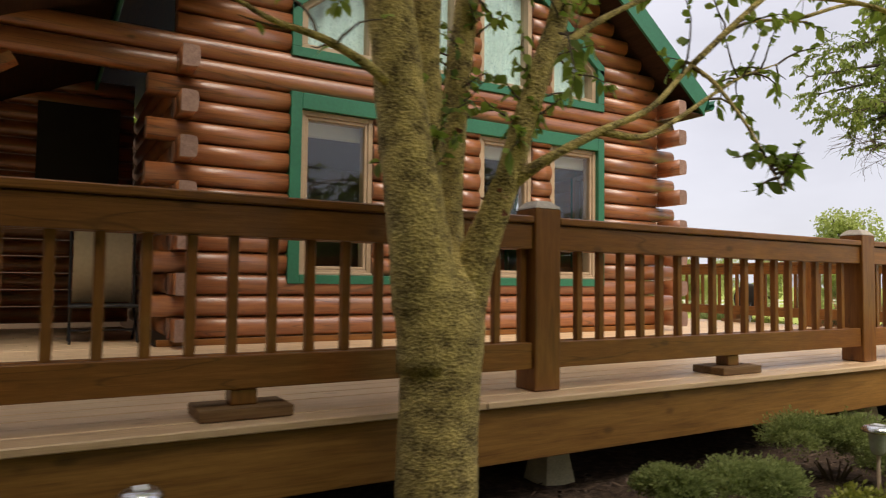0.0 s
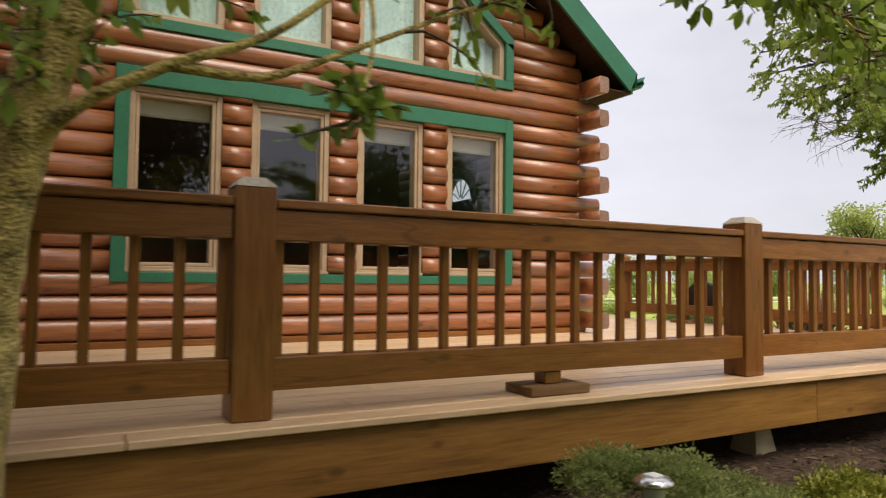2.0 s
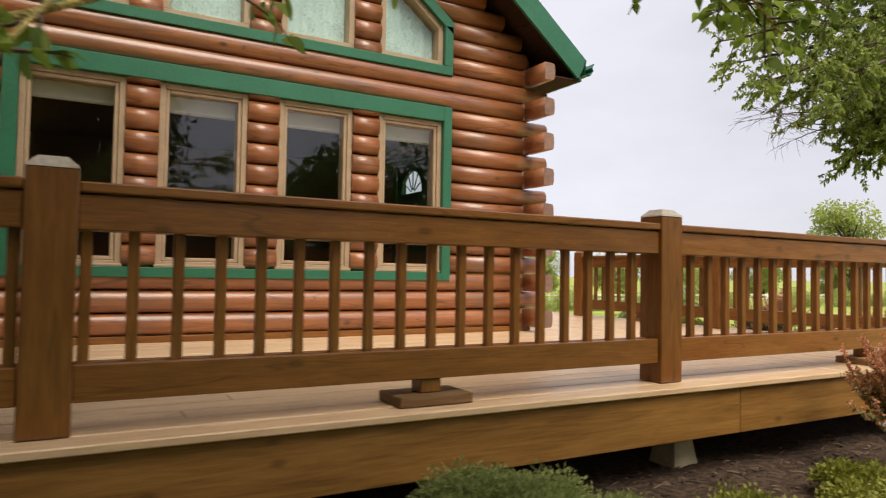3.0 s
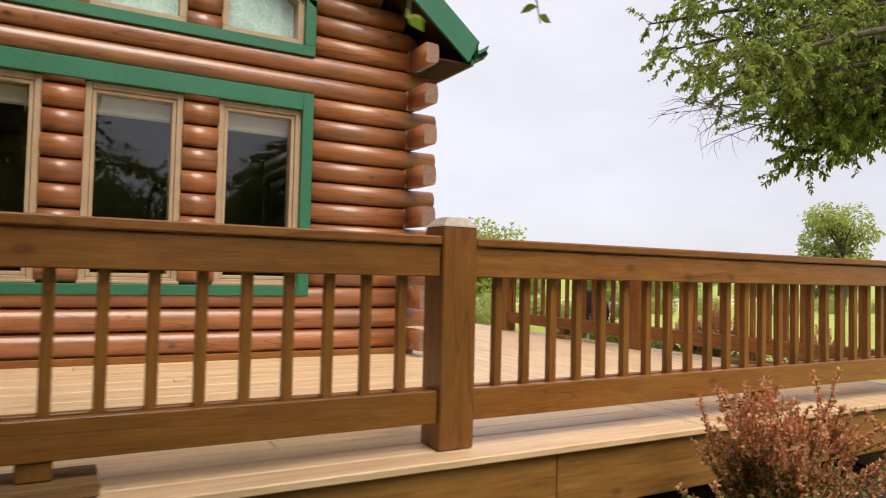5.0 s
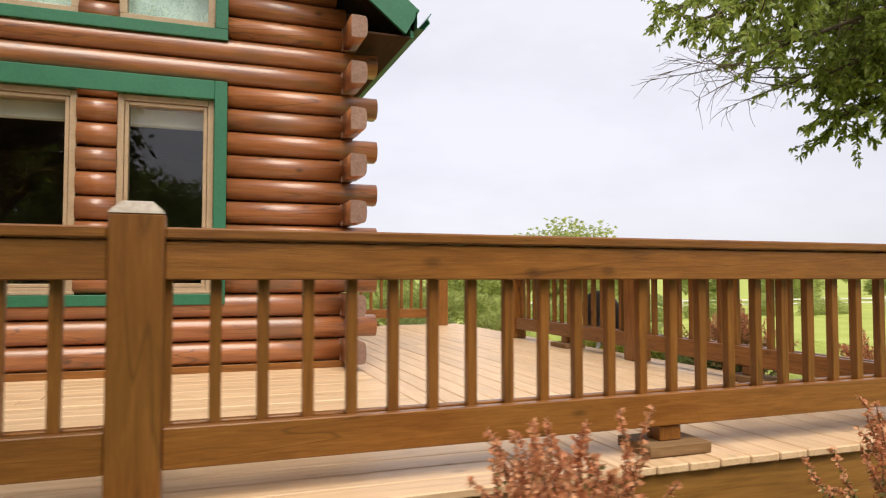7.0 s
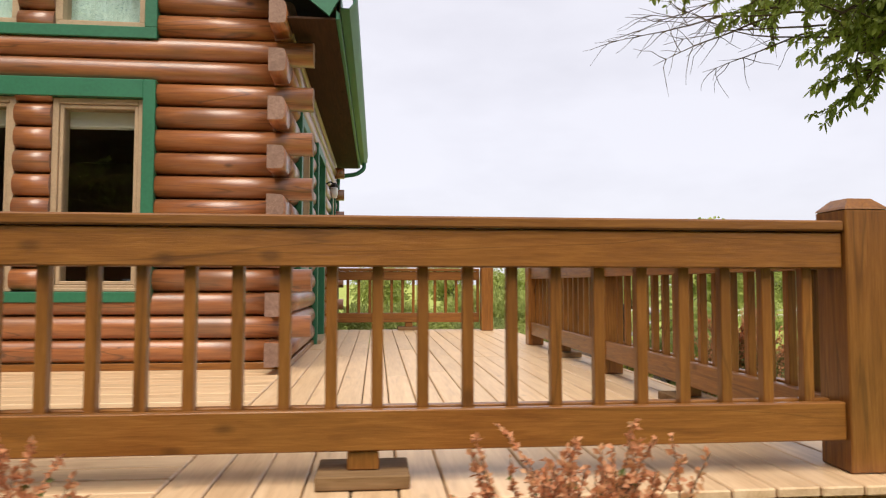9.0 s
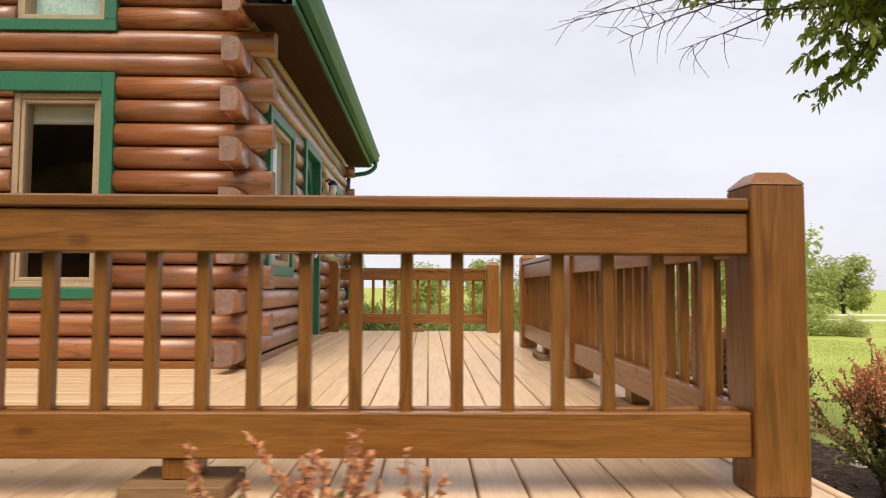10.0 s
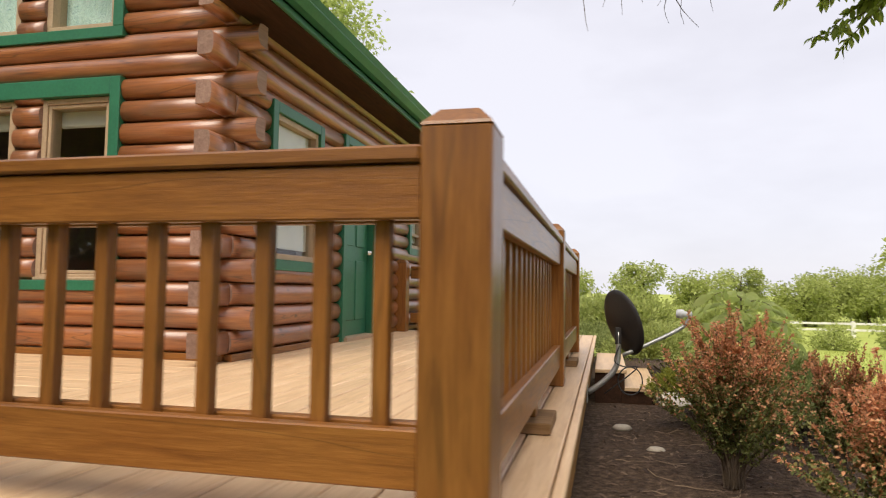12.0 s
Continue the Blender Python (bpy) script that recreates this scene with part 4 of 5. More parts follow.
def railing(p, q, axis, first, pitch, label="brown-stained deck railing with square balusters", foot=(0.0, 0.155)):
    """A railing between two post centres p and q, along x (axis 0) or y (axis 1)."""
    a, b = p[axis] + PW / 2 + 0.001, q[axis] - PW / 2 - 0.001
    o = p[1 - axis]
    mat = (rail_x, rail_y)[axis]
    t = thing("deck_railing", ((a + b) / 2 if axis == 0 else o, o if axis == 0 else (a + b) / 2, DECK_Z), label, "railing", "deck railings")

    def bar(nm, u0, u1, v0, v1, z0, z1, m, lab="", c=0.004):
        s = (u0, u1, o + v0, o + v1, z0, z1) if axis == 0 else (o + v0, o + v1, u0, u1, z0, z1)
        mx, my, mz = (s[0] + s[1]) / 2, (s[2] + s[3]) / 2, (s[4] + s[5]) / 2
        return part(nm, box_mesh(nm, m, (s[0] - mx, s[1] - mx, s[2] - my, s[3] - my, s[4] - mz, s[5] - mz), c=c), t, lab, at=(mx, my, mz))

    bar("cap_rail", a, b, -0.075, 0.075, 1.511, 1.548, mat, c=0.006)
    bar("top_rail", a, b, -0.060, -0.022, 1.386, 1.507, mat)
    bar("top_rail", a, b, 0.022, 0.060, 1.386, 1.507, mat)
    bar("bottom_rail", a, b, -0.060, -0.022, 0.808, 0.935, mat)
    bar("bottom_rail", a, b, 0.022, 0.060, 0.808, 0.935, mat)
    w = 0.0185
    me = box_mesh("baluster", rail_z, (-w, w, -w, w, -0.352, 0.352), c=0.003)
    for k in range(60):
        u = first + pitch * k
        if u > b - 0.012:
            break
        part("baluster", me, t, at=(u, o, 1.160) if axis == 0 else (o, u, 1.160))
    m_, half = (a + b) / 2 + foot[0], foot[1]
    if half:
        bar("stub_post", m_ - 0.05, m_ + 0.05, -0.045, 0.045, DECK_Z + 0.046, 0.806, rail_z)
        bar("foot_block", m_ - half, m_ + half, -0.11, 0.11, DECK_Z + 0.002, DECK_Z + 0.045, worn_block)
    return t


RY = 2.862
FRONT_POSTS = [-3.72, -0.82, 2.079, 4.965, 8.617]
for px in FRONT_POSTS:
    post_thing(px, RY, px in (2.079, 4.965))
for (pa, pb), first, pitch in zip(zip(FRONT_POSTS, FRONT_POSTS[1:]), (-3.57, -0.648, 2.187, 5.050), (0.152, 0.1543, 0.1504, 0.1472)):
    railing((pa, RY), (pb, RY), 0, first, pitch, foot=(0.13, 0.145) if first > 5 else (0.0, 0.175))
SIDE_POSTS = [RY, 5.39, 7.68]
for py in SIDE_POSTS[1:]:
    post_thing(8.617, py, False)
for pa, pb in zip(SIDE_POSTS, SIDE_POSTS[1:]):
    railing((8.617, pa), (8.617, pb), 1, pa + 0.22, 0.148)
for px in (6.352, 8.465):
    post_thing(px, 9.87, False)
railing((6.352, 10.06), (8.465, 10.06), 0, 6.57, 0.150)


# ---- stairs off the east side ----
stairs = tagged(new("stairs"), "two wooden steps down from the deck to the garden", "stairs", kind="structure")
for i, (x0, x1, z) in enumerate(((8.83, 9.10, 0.52), (9.10, 9.38, 0.36))):
    part("tread", box_mesh("tread", deck_y, (x0, x1 + 0.02, 7.98, 9.75, z - 0.035, z)), stairs, "pale stained tread")
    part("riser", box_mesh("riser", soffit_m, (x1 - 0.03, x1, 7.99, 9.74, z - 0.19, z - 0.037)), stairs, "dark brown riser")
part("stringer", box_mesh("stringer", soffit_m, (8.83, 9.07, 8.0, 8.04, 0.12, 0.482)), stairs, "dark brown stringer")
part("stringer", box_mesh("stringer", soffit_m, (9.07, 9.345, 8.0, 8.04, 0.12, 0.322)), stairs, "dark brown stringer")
tagged(new("stepping_pad", box_mesh("stepping_pad", stone_m, (9.42, 9.85, 8.0, 9.7, 0.14, 0.215), c=0.012)), "pale stone pad at the foot of the steps", "stone pad")


# ---- satellite dish ----
def build_dish():
    c, nrm = Vector((9.06, 6.6, 1.02)), Vector((0.82, 0.50, 0.30)).normalized()
    t = thing("satellite_dish", (8.85, 6.58, 0.45), "dark grey satellite dish on a bent steel mast", "satellite dish")
    q = nrm.to_track_quat("Z", "Y").to_matrix()
    V, F, R, S = [], [], 7, 28
    for side in (0, 1):
        for j in range(R + 1):
            r = 0.245 * j / R
            for k in range(S):
                a = 2 * math.pi * k / S
                V.append(tuple(c + q @ Vector((r * math.cos(a) * 0.93, r * math.sin(a) * 1.02, 0.75 * r * r - 0.045 - side * 0.010))))
    for side in (0, 1):
        o = side * (R + 1) * S
        for j in range(R):
            for k in range(S):
                k2 = (k + 1) % S
                f = (o + j * S + k, o + j * S + k2, o + (j + 1) * S + k2, o + (j + 1) * S + k)
                F.append(f if side == 0 else f[::-1])
    o2 = (R + 1) * S
    for k in range(S):
        k2 = (k + 1) % S
        F.append((R * S + k, R * S + k2, o2 + R * S + k2, o2 + R * S + k))
    part("reflector", mesh_of("reflector", V, F, dish_m, True), t, "dark grey oval reflector")
    V, F = [], []
    tube(V, F, smooth_path([(8.80, 6.56, 0.50), (8.93, 6.57, 0.60), (9.01, 6.58, 0.72), (9.02, 6.58, 0.95)], 5), [0.021] * 16, 10)
    part("mast", mesh_of("mast", V, F, grey_metal, True), t, "bent grey steel mast")
    V, F = [], []
    tube(V, F, smooth_path([(9.05, 6.58, 0.78), (9.25, 6.62, 0.87), (9.46, 6.66, 0.98), (9.53, 6.67, 1.06)], 5), [0.014] * 16, 8)
    arm = part("arm", mesh_of("arm", V, F, grey_metal, True), t, "grey feed arm")
    V, F = turned([(0.0, -0.06), (0.032, -0.055), (0.034, -0.01), (0.022, 0.0), (0.022, 0.05), (0.0, 0.055)], 12)
    tilt = Vector((-0.9, -0.1, 0.05)).to_track_quat("-Z", "Y").to_matrix()
    V = [tuple(tilt @ Vector(v) + Vector((9.49, 6.66, 1.085))) for v in V]
    part("receiver", mesh_of("receiver", V, F, white_plastic, True), arm, "white receiver head")
    part("bracket", box_mesh("bracket", dish_m, (8.995, 9.04, 6.56, 6.60, 0.86, 0.98)), t)
    part("foot", box_mesh("foot", grey_metal, (8.79, 8.80, 6.50, 6.62, 0.43, 0.56)), t)
    V, F = [], []
    pts = [(9.03, 6.57, 0.86), (8.99, 6.53, 0.74), (9.06, 6.53, 0.70)] + [(9.10 + 0.085 * math.sin(a), 6.53, 0.60 + 0.10 * math.cos(a)) for a in np.linspace(0, 6.8, 12)] + [(8.92, 6.54, 0.50)]
    sp = smooth_path(pts, 4)
    tube(V, F, sp, [0.005] * len(sp), 6)
    part("cable", mesh_of("cable", V, F, black_metal, True), t, "looped black cable")


build_dish()


# ---- folding chair on the porch ----
def build_chair():
    t = thing("folding_chair", (0.39, 6.6, DECK_Z), "folding chair with a tan fabric back and dark metal legs", "chair")
    V, F = [], []
    for k in range(9):
        x = 0.17 + 0.45 * k / 8
        y = 6.62 + 0.02 * math.cos(math.pi * (k - 4) / 8)
        V += [(x, y, 1.02), (x, y + 0.05, 1.65), (x, y + 0.012, 1.02), (x, y + 0.062, 1.65)]
    for k in range(8):
        i = 4 * k
        F += [(i, i + 4, i + 5, i + 1), (i + 3, i + 7, i + 6, i + 2), (i + 1, i + 5, i + 7, i + 3), (i + 2, i + 6, i + 4, i)]
    part("backrest", mesh_of("backrest", V, F, tan_sling, True), t, "tan fabric back")
    part("seat", box_mesh("seat", black_metal, (0.15, 0.65, 6.25, 6.66, 0.985, 1.01), c=0.008), t)
    for x in (0.15, 0.64):
        for pts in ([(x, 6.28, 0.705), (x, 6.62, 1.0), (x, 6.69, 1.66)], [(x, 6.66, 0.705), (x, 6.28, 1.0)]):
            V, F = [], []
            tube(V, F, pts, [0.011] * len(pts), 6)
            part("leg", mesh_of("leg", V, F, black_metal), t)
    V, F = [], []
    tube(V, F, [(0.15, 6.40, 0.80), (0.64, 6.40, 0.80)], [0.009, 0.009], 6)
    part("crossbar", mesh_of("crossbar", V, F, black_metal), t)


build_chair()
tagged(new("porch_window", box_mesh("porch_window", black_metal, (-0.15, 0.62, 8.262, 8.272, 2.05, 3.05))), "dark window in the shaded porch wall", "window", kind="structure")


# ---- solar garden lights ----
def solar(x, y):
    z = ground_z(x, y)
    t = thing("solar_light", (x, y, z), "small solar garden light with a steel top on a stake", "garden light", "solar garden lights")
    part("stake", mesh_of("stake", *turned([(0.007, -0.05), (0.008, 0.0), (0.008, 0.29)], 8, (x, y, z)), tan_frame, True), t)
    part("lens", mesh_of("lens", *turned([(0.022, 0.285), (0.030, 0.30), (0.040, 0.375), (0.036, 0.38)], 16, (x, y, z)), solar_glass, True), t, "ribbed clear lens")
    top_ = part("top", mesh_of("top", *turned([(0.042, 0.378), (0.064, 0.384), (0.066, 0.394), (0.050, 0.408), (0.030, 0.412)], 18, (x, y, z)), chrome, True), t, "bright steel top")
    part("solar_cell", box_mesh("solar_cell", white_plastic, (x - 0.022, x + 0.022, y - 0.022, y + 0.022, z + 0.412, z + 0.416), c=0.001), top_)


solar_glass = plain("cloudy_lens", (0.42, 0.43, 0.34), 0.2, vary=0.1)
for sx, sy in ((0.22, 2.36), (3.15, 1.82), (5.49, 1.93)):
    solar(sx, sy)


# ---- plants ----
def twig_walk(rng, start, way, length, steps, wander, sag):
    p, d, out = np.array(start, float), np.array(way, float), []
    d /= np.linalg.norm(d)
    out.append(p.copy())
    for _ in range(steps):
        d = d + rng.normal(size=3) * wander + np.array([0, 0, -sag])
        d /= np.linalg.norm(d)
        p = p + d * length / steps
        out.append(p.copy())
    return out


def spray(rng, limbs, twigs, reach, leaf_n, leaf_len, V, F, out_p, out_d, wander=0.25, sag=0.03, lo=0.35, radius=0.006, up=0.3):
    """Side twigs with leaves along limbs (lists of points)."""
    for pts in limbs:
        pts = [np.array(p) for p in pts]
        for _ in range(twigs):
            s = rng.uniform(lo, 1.0) * (len(pts) - 1)
            i = min(int(s), len(pts) - 2)
            p = pts[i] + (pts[i + 1] - pts[i]) * (s - i)
            way = pts[i + 1] - pts[i]
            way = way / (np.linalg.norm(way) + 1e-9) * 0.7 + rng.normal(size=3) * 0.7 + np.array([0, 0, up])
            tw = twig_walk(rng, p, way, reach * rng.uniform(0.5, 1.2), 5, wander, sag)
            tube(V, F, tw, [radius, radius * 0.85, radius * 0.7, radius * 0.55, radius * 0.4, radius * 0.25], 4)
            for _ in range(leaf_n):
                k = rng.uniform(0.25, 1.0) * 5
                j = min(int(k), 4)
                out_p.append(tw[j] + (tw[j + 1] - tw[j]) * (k - j))
                out_d.append((tw[j + 1] - tw[j]) / (np.linalg.norm(tw[j + 1] - tw[j]) + 1e-9) * 0.5 + rng.normal(size=3) * 0.6)


def leaves_of(name, P, D, size, width, mat, rng, droop=0.35, oval=False):
    P, D = np.array(P), np.array(D)
    return leaves_mesh(name, P, D, size * rng.uniform(0.6, 1.25, len(P)), width, mat, rng, droop, 0.25, oval)


def near_tree():
    """The tree in the bed before the deck: a stout trunk that forks at chest height."""
    rng = np.random.default_rng(11)
    t = thing("garden_tree", (1.14, 2.31, 0.15), "leaning garden tree with ridged olive-brown bark that forks low", "tree")
    V, F = [], []
    r = random.Random(3)
    Y = 2.31
    shift = Vector((0.045, 0, 0))
    trunk = [(1.15, Y, 0.08), (1.145, Y, 0.22), (1.14, Y, 0.45), (1.145, Y, 0.75), (1.16, Y, 1.02), (1.16, Y, 1.2), (1.15, Y, 1.34)]
    sp = [q + shift for q in smooth_path(trunk, 5)]
    tube(V, F, sp, [float(np.interp(q.z, [0.08, 0.22, 0.45, 0.8, 1.05, 1.2, 1.34], [0.215, 0.165, 0.148, 0.143, 0.152, 0.14, 0.07])) for q in sp], 26, 0.02, r)
    stems = [
        ([(1.12, Y, 0.92), (1.075, Y - 0.02, 1.2), (1.02, Y - 0.03, 1.47), (0.975, Y - 0.03, 1.75), (0.94, Y - 0.02, 2.05), (0.90, Y, 2.35), (0.82, Y, 3.0), (0.70, Y, 4.0)], [0.13, 0.122, 0.103, 0.093, 0.088, 0.085, 0.07, 0.04]),
        ([(1.16, Y + 0.03, 0.98), (1.15, Y + 0.06, 1.28), (1.12, Y + 0.08, 1.57), (1.13, Y + 0.10, 1.85), (1.13, Y + 0.12, 2.25), (1.18, Y + 0.15, 3.0), (1.25, Y + 0.2, 3.9)], [0.11, 0.085, 0.07, 0.066, 0.066, 0.055, 0.03]),
        ([(1.20, Y, 0.96), (1.235, Y - 0.05, 1.22), (1.28, Y - 0.11, 1.42), (1.33, Y - 0.16, 1.60), (1.39, Y - 0.18, 1.82), (1.47, Y - 0.19, 2.05), (1.57, Y - 0.17, 2.30), (1.75, Y - 0.1, 2.9), (1.9, Y, 3.8)], [0.10, 0.082, 0.060, 0.049, 0.045, 0.043, 0.040, 0.033, 0.02]),
        ([(1.22, Y + 0.10, 1.28), (1.27, Y + 0.16, 1.6), (1.33, Y + 0.2, 2.0), (1.40, Y + 0.24, 2.4), (1.5, Y + 0.3, 3.2)], [0.08, 0.06, 0.055, 0.05, 0.03]),
        ([(1.33, Y - 0.16, 1.57), (1.43, Y - 0.26, 1.66), (1.62, Y - 0.32, 1.77), (1.87, Y - 0.33, 1.89), (2.12, Y - 0.31, 2.10), (2.5, Y - 0.28, 2.36), (3.1, Y - 0.2, 2.52)], [0.030, 0.019, 0.015, 0.012, 0.010, 0.008, 0.005]),
        ([(0.93, Y - 0.05, 1.88), (0.80, Y - 0.1, 1.93), (0.64, Y - 0.12, 1.98), (0.45, Y - 0.15, 2.0), (0.25, Y - 0.2, 2.06)], [0.022, 0.017, 0.013, 0.009, 0.004]),
        ([(1.62, Y - 0.32, 1.77), (1.85, Y - 0.3, 1.78), (2.05, Y - 0.28, 1.87), (2.55, Y - 0.2, 2.14), (2.95, Y - 0.15, 2.3)], [0.017, 0.013, 0.010, 0.007, 0.003]),
        ([(1.47, Y - 0.19, 2.05), (1.75, Y - 0.2, 2.25), (2.05, Y - 0.2, 2.42), (2.6, Y - 0.3, 2.7), (3.3, Y - 0.3, 2.9)], [0.018, 0.013, 0.010, 0.008, 0.004]),
        ([(2.12, Y - 0.31, 2.10), (2.5, Y - 0.4, 2.45), (2.9, Y - 0.55, 2.75), (3.3, Y - 0.75, 2.70), (3.6, Y - 0.85, 2.55)], [0.014, 0.012, 0.010, 0.007, 0.003]),
        ([(3.1, Y - 0.15, 2.55), (3.6, Y - 0.2, 2.72), (4.15, Y - 0.2, 2.70), (4.45, Y - 0.22, 2.55), (4.62, Y - 0.23, 2.38)], [0.010, 0.009, 0.008, 0.006, 0.003]),
        ([(2.12, Y - 0.31, 2.10), (2.12, Y - 0.42, 2.0), (2.05, Y - 0.6, 1.80), (1.96, Y - 0.75, 1.62), (1.88, Y - 0.85, 1.52)], [0.010, 0.008, 0.006, 0.005, 0.002]),
        ([(2.5, Y - 0.4, 2.45), (3.0, 1.74, 2.44), (3.5, 1.66, 2.32), (3.95, 1.66, 2.22), (4.25, 1.70, 2.12)], [0.011, 0.010, 0.008, 0.006, 0.003]),
        ([(2.9, Y - 0.55, 2.75), (3.5, 1.90, 2.68), (4.1, 2.0, 2.66), (4.6, 2.05, 2.56)], [0.011, 0.010, 0.007, 0.003]),
        ([(0.90, Y, 2.35), (0.7, Y - 0.1, 2.45), (0.4, Y - 0.3, 2.42), (0.1, Y - 0.4, 2.35)], [0.03, 0.02, 0.014, 0.005]),
    ]
    limbs = []
    for pts, rad in stems:
        sp = [q + shift for q in smooth_path(pts, 5)]
        rr = np.interp(np.linspace(0, 1, len(sp)), np.linspace(0, 1, len(rad)), rad)
        tube(V, F, sp, list(rr), 12 if rad[0] > 0.05 else 7, 0.05, r)
        limbs.append([tuple(p) for p in sp])
    part("trunk", mesh_of("trunk", V, F, bark_near, True), t, "ridged olive-brown trunk and limbs")
    V, F, P, D = [], [], [], []
    spray(rng, [limbs[4][12:], limbs[6][8:], limbs[7][4:], limbs[8][2:]], 9, 0.32, 7, 0.06, V, F, P, D, sag=0.08)
    spray(rng, [l[18:] for l in limbs[:4]], 22, 0.5, 14, 0.06, V, F, P, D)
    # dense top crown above the view, added to shade trunk, rail and deck
    high = []
    for k in range(26):
        a = 2.4 * k
        s = Vector((1.0 + 0.1 * math.cos(a), Y + 0.1 * math.sin(a), 2.9 + 0.04 * k))
        e = s + Vector((math.cos(a) * 1.8, math.sin(a) * 1.8, 0.9 + 0.04 * k))
        high.append([tuple(q) for q in smooth_path([s, s.lerp(e, 0.5) + Vector((0, 0, 0.2)), e], 5)])
        tube(V, F, high[-1], list(np.linspace(0.022, 0.006, len(high[-1]))), 5)
    spray(rng, high, 56, 0.55, 24, 0.06, V, F, P, D, lo=0.2)
    spray(rng, [limbs[2][10:], limbs[3][8:]], 14, 0.25, 7, 0.06, V, F, P, D)
    spray(rng, [limbs[9][4:]], 22, 0.26, 8, 0.06, V, F, P, D, sag=0.12)
    spray(rng, [limbs[10][8:]], 12, 0.13, 6, 0.05, V, F, P, D, sag=0.1)
    spray(rng, [limbs[7][8:], limbs[8][8:], limbs[9]], 26, 0.30, 10, 0.06, V, F, P, D, sag=0.06, up=0.25)
    spray(rng, [limbs[11][5:], limbs[12][4:]], 36, 0.26, 10, 0.06, V, F, P, D, sag=0.10, lo=0.1)
    spray(rng, [limbs[1][8:16], limbs[2][14:24], limbs[3][5:14]], 16, 0.20, 6, 0.05, V, F, P, D)
    spray(rng, [limbs[13]], 5, 0.3, 4, 0.06, V, F, P, D)
    spray(rng, [limbs[5]], 5, 0.25, 1, 0.06, V, F, P, D)
    spray(rng, [limbs[6][12:]], 5, 0.2, 5, 0.06, V, F, P, D, sag=0.25, up=-0.4)
    tagged(part("branchwork", mesh_of("branchwork", V, F, twig_m), t), kind="stuff")
    part("crown", leaves_of("crown", P, D, 0.056, 0.60, leaf_fg, rng, 0.35, True), t, "fresh green leaves, sparse below an unseen dense top added for shade")
    V, F, P, D = [], [], [], []
    spray(rng, [limbs[3][4:12], limbs[2][8:13]], 5, 0.14, 8, 0.04, V, F, P, D)
    part("blossom", leaves_of("blossom", P, D, 0.035, 0.8, leaf_red, rng), t, "faded reddish blossom")


near_tree()


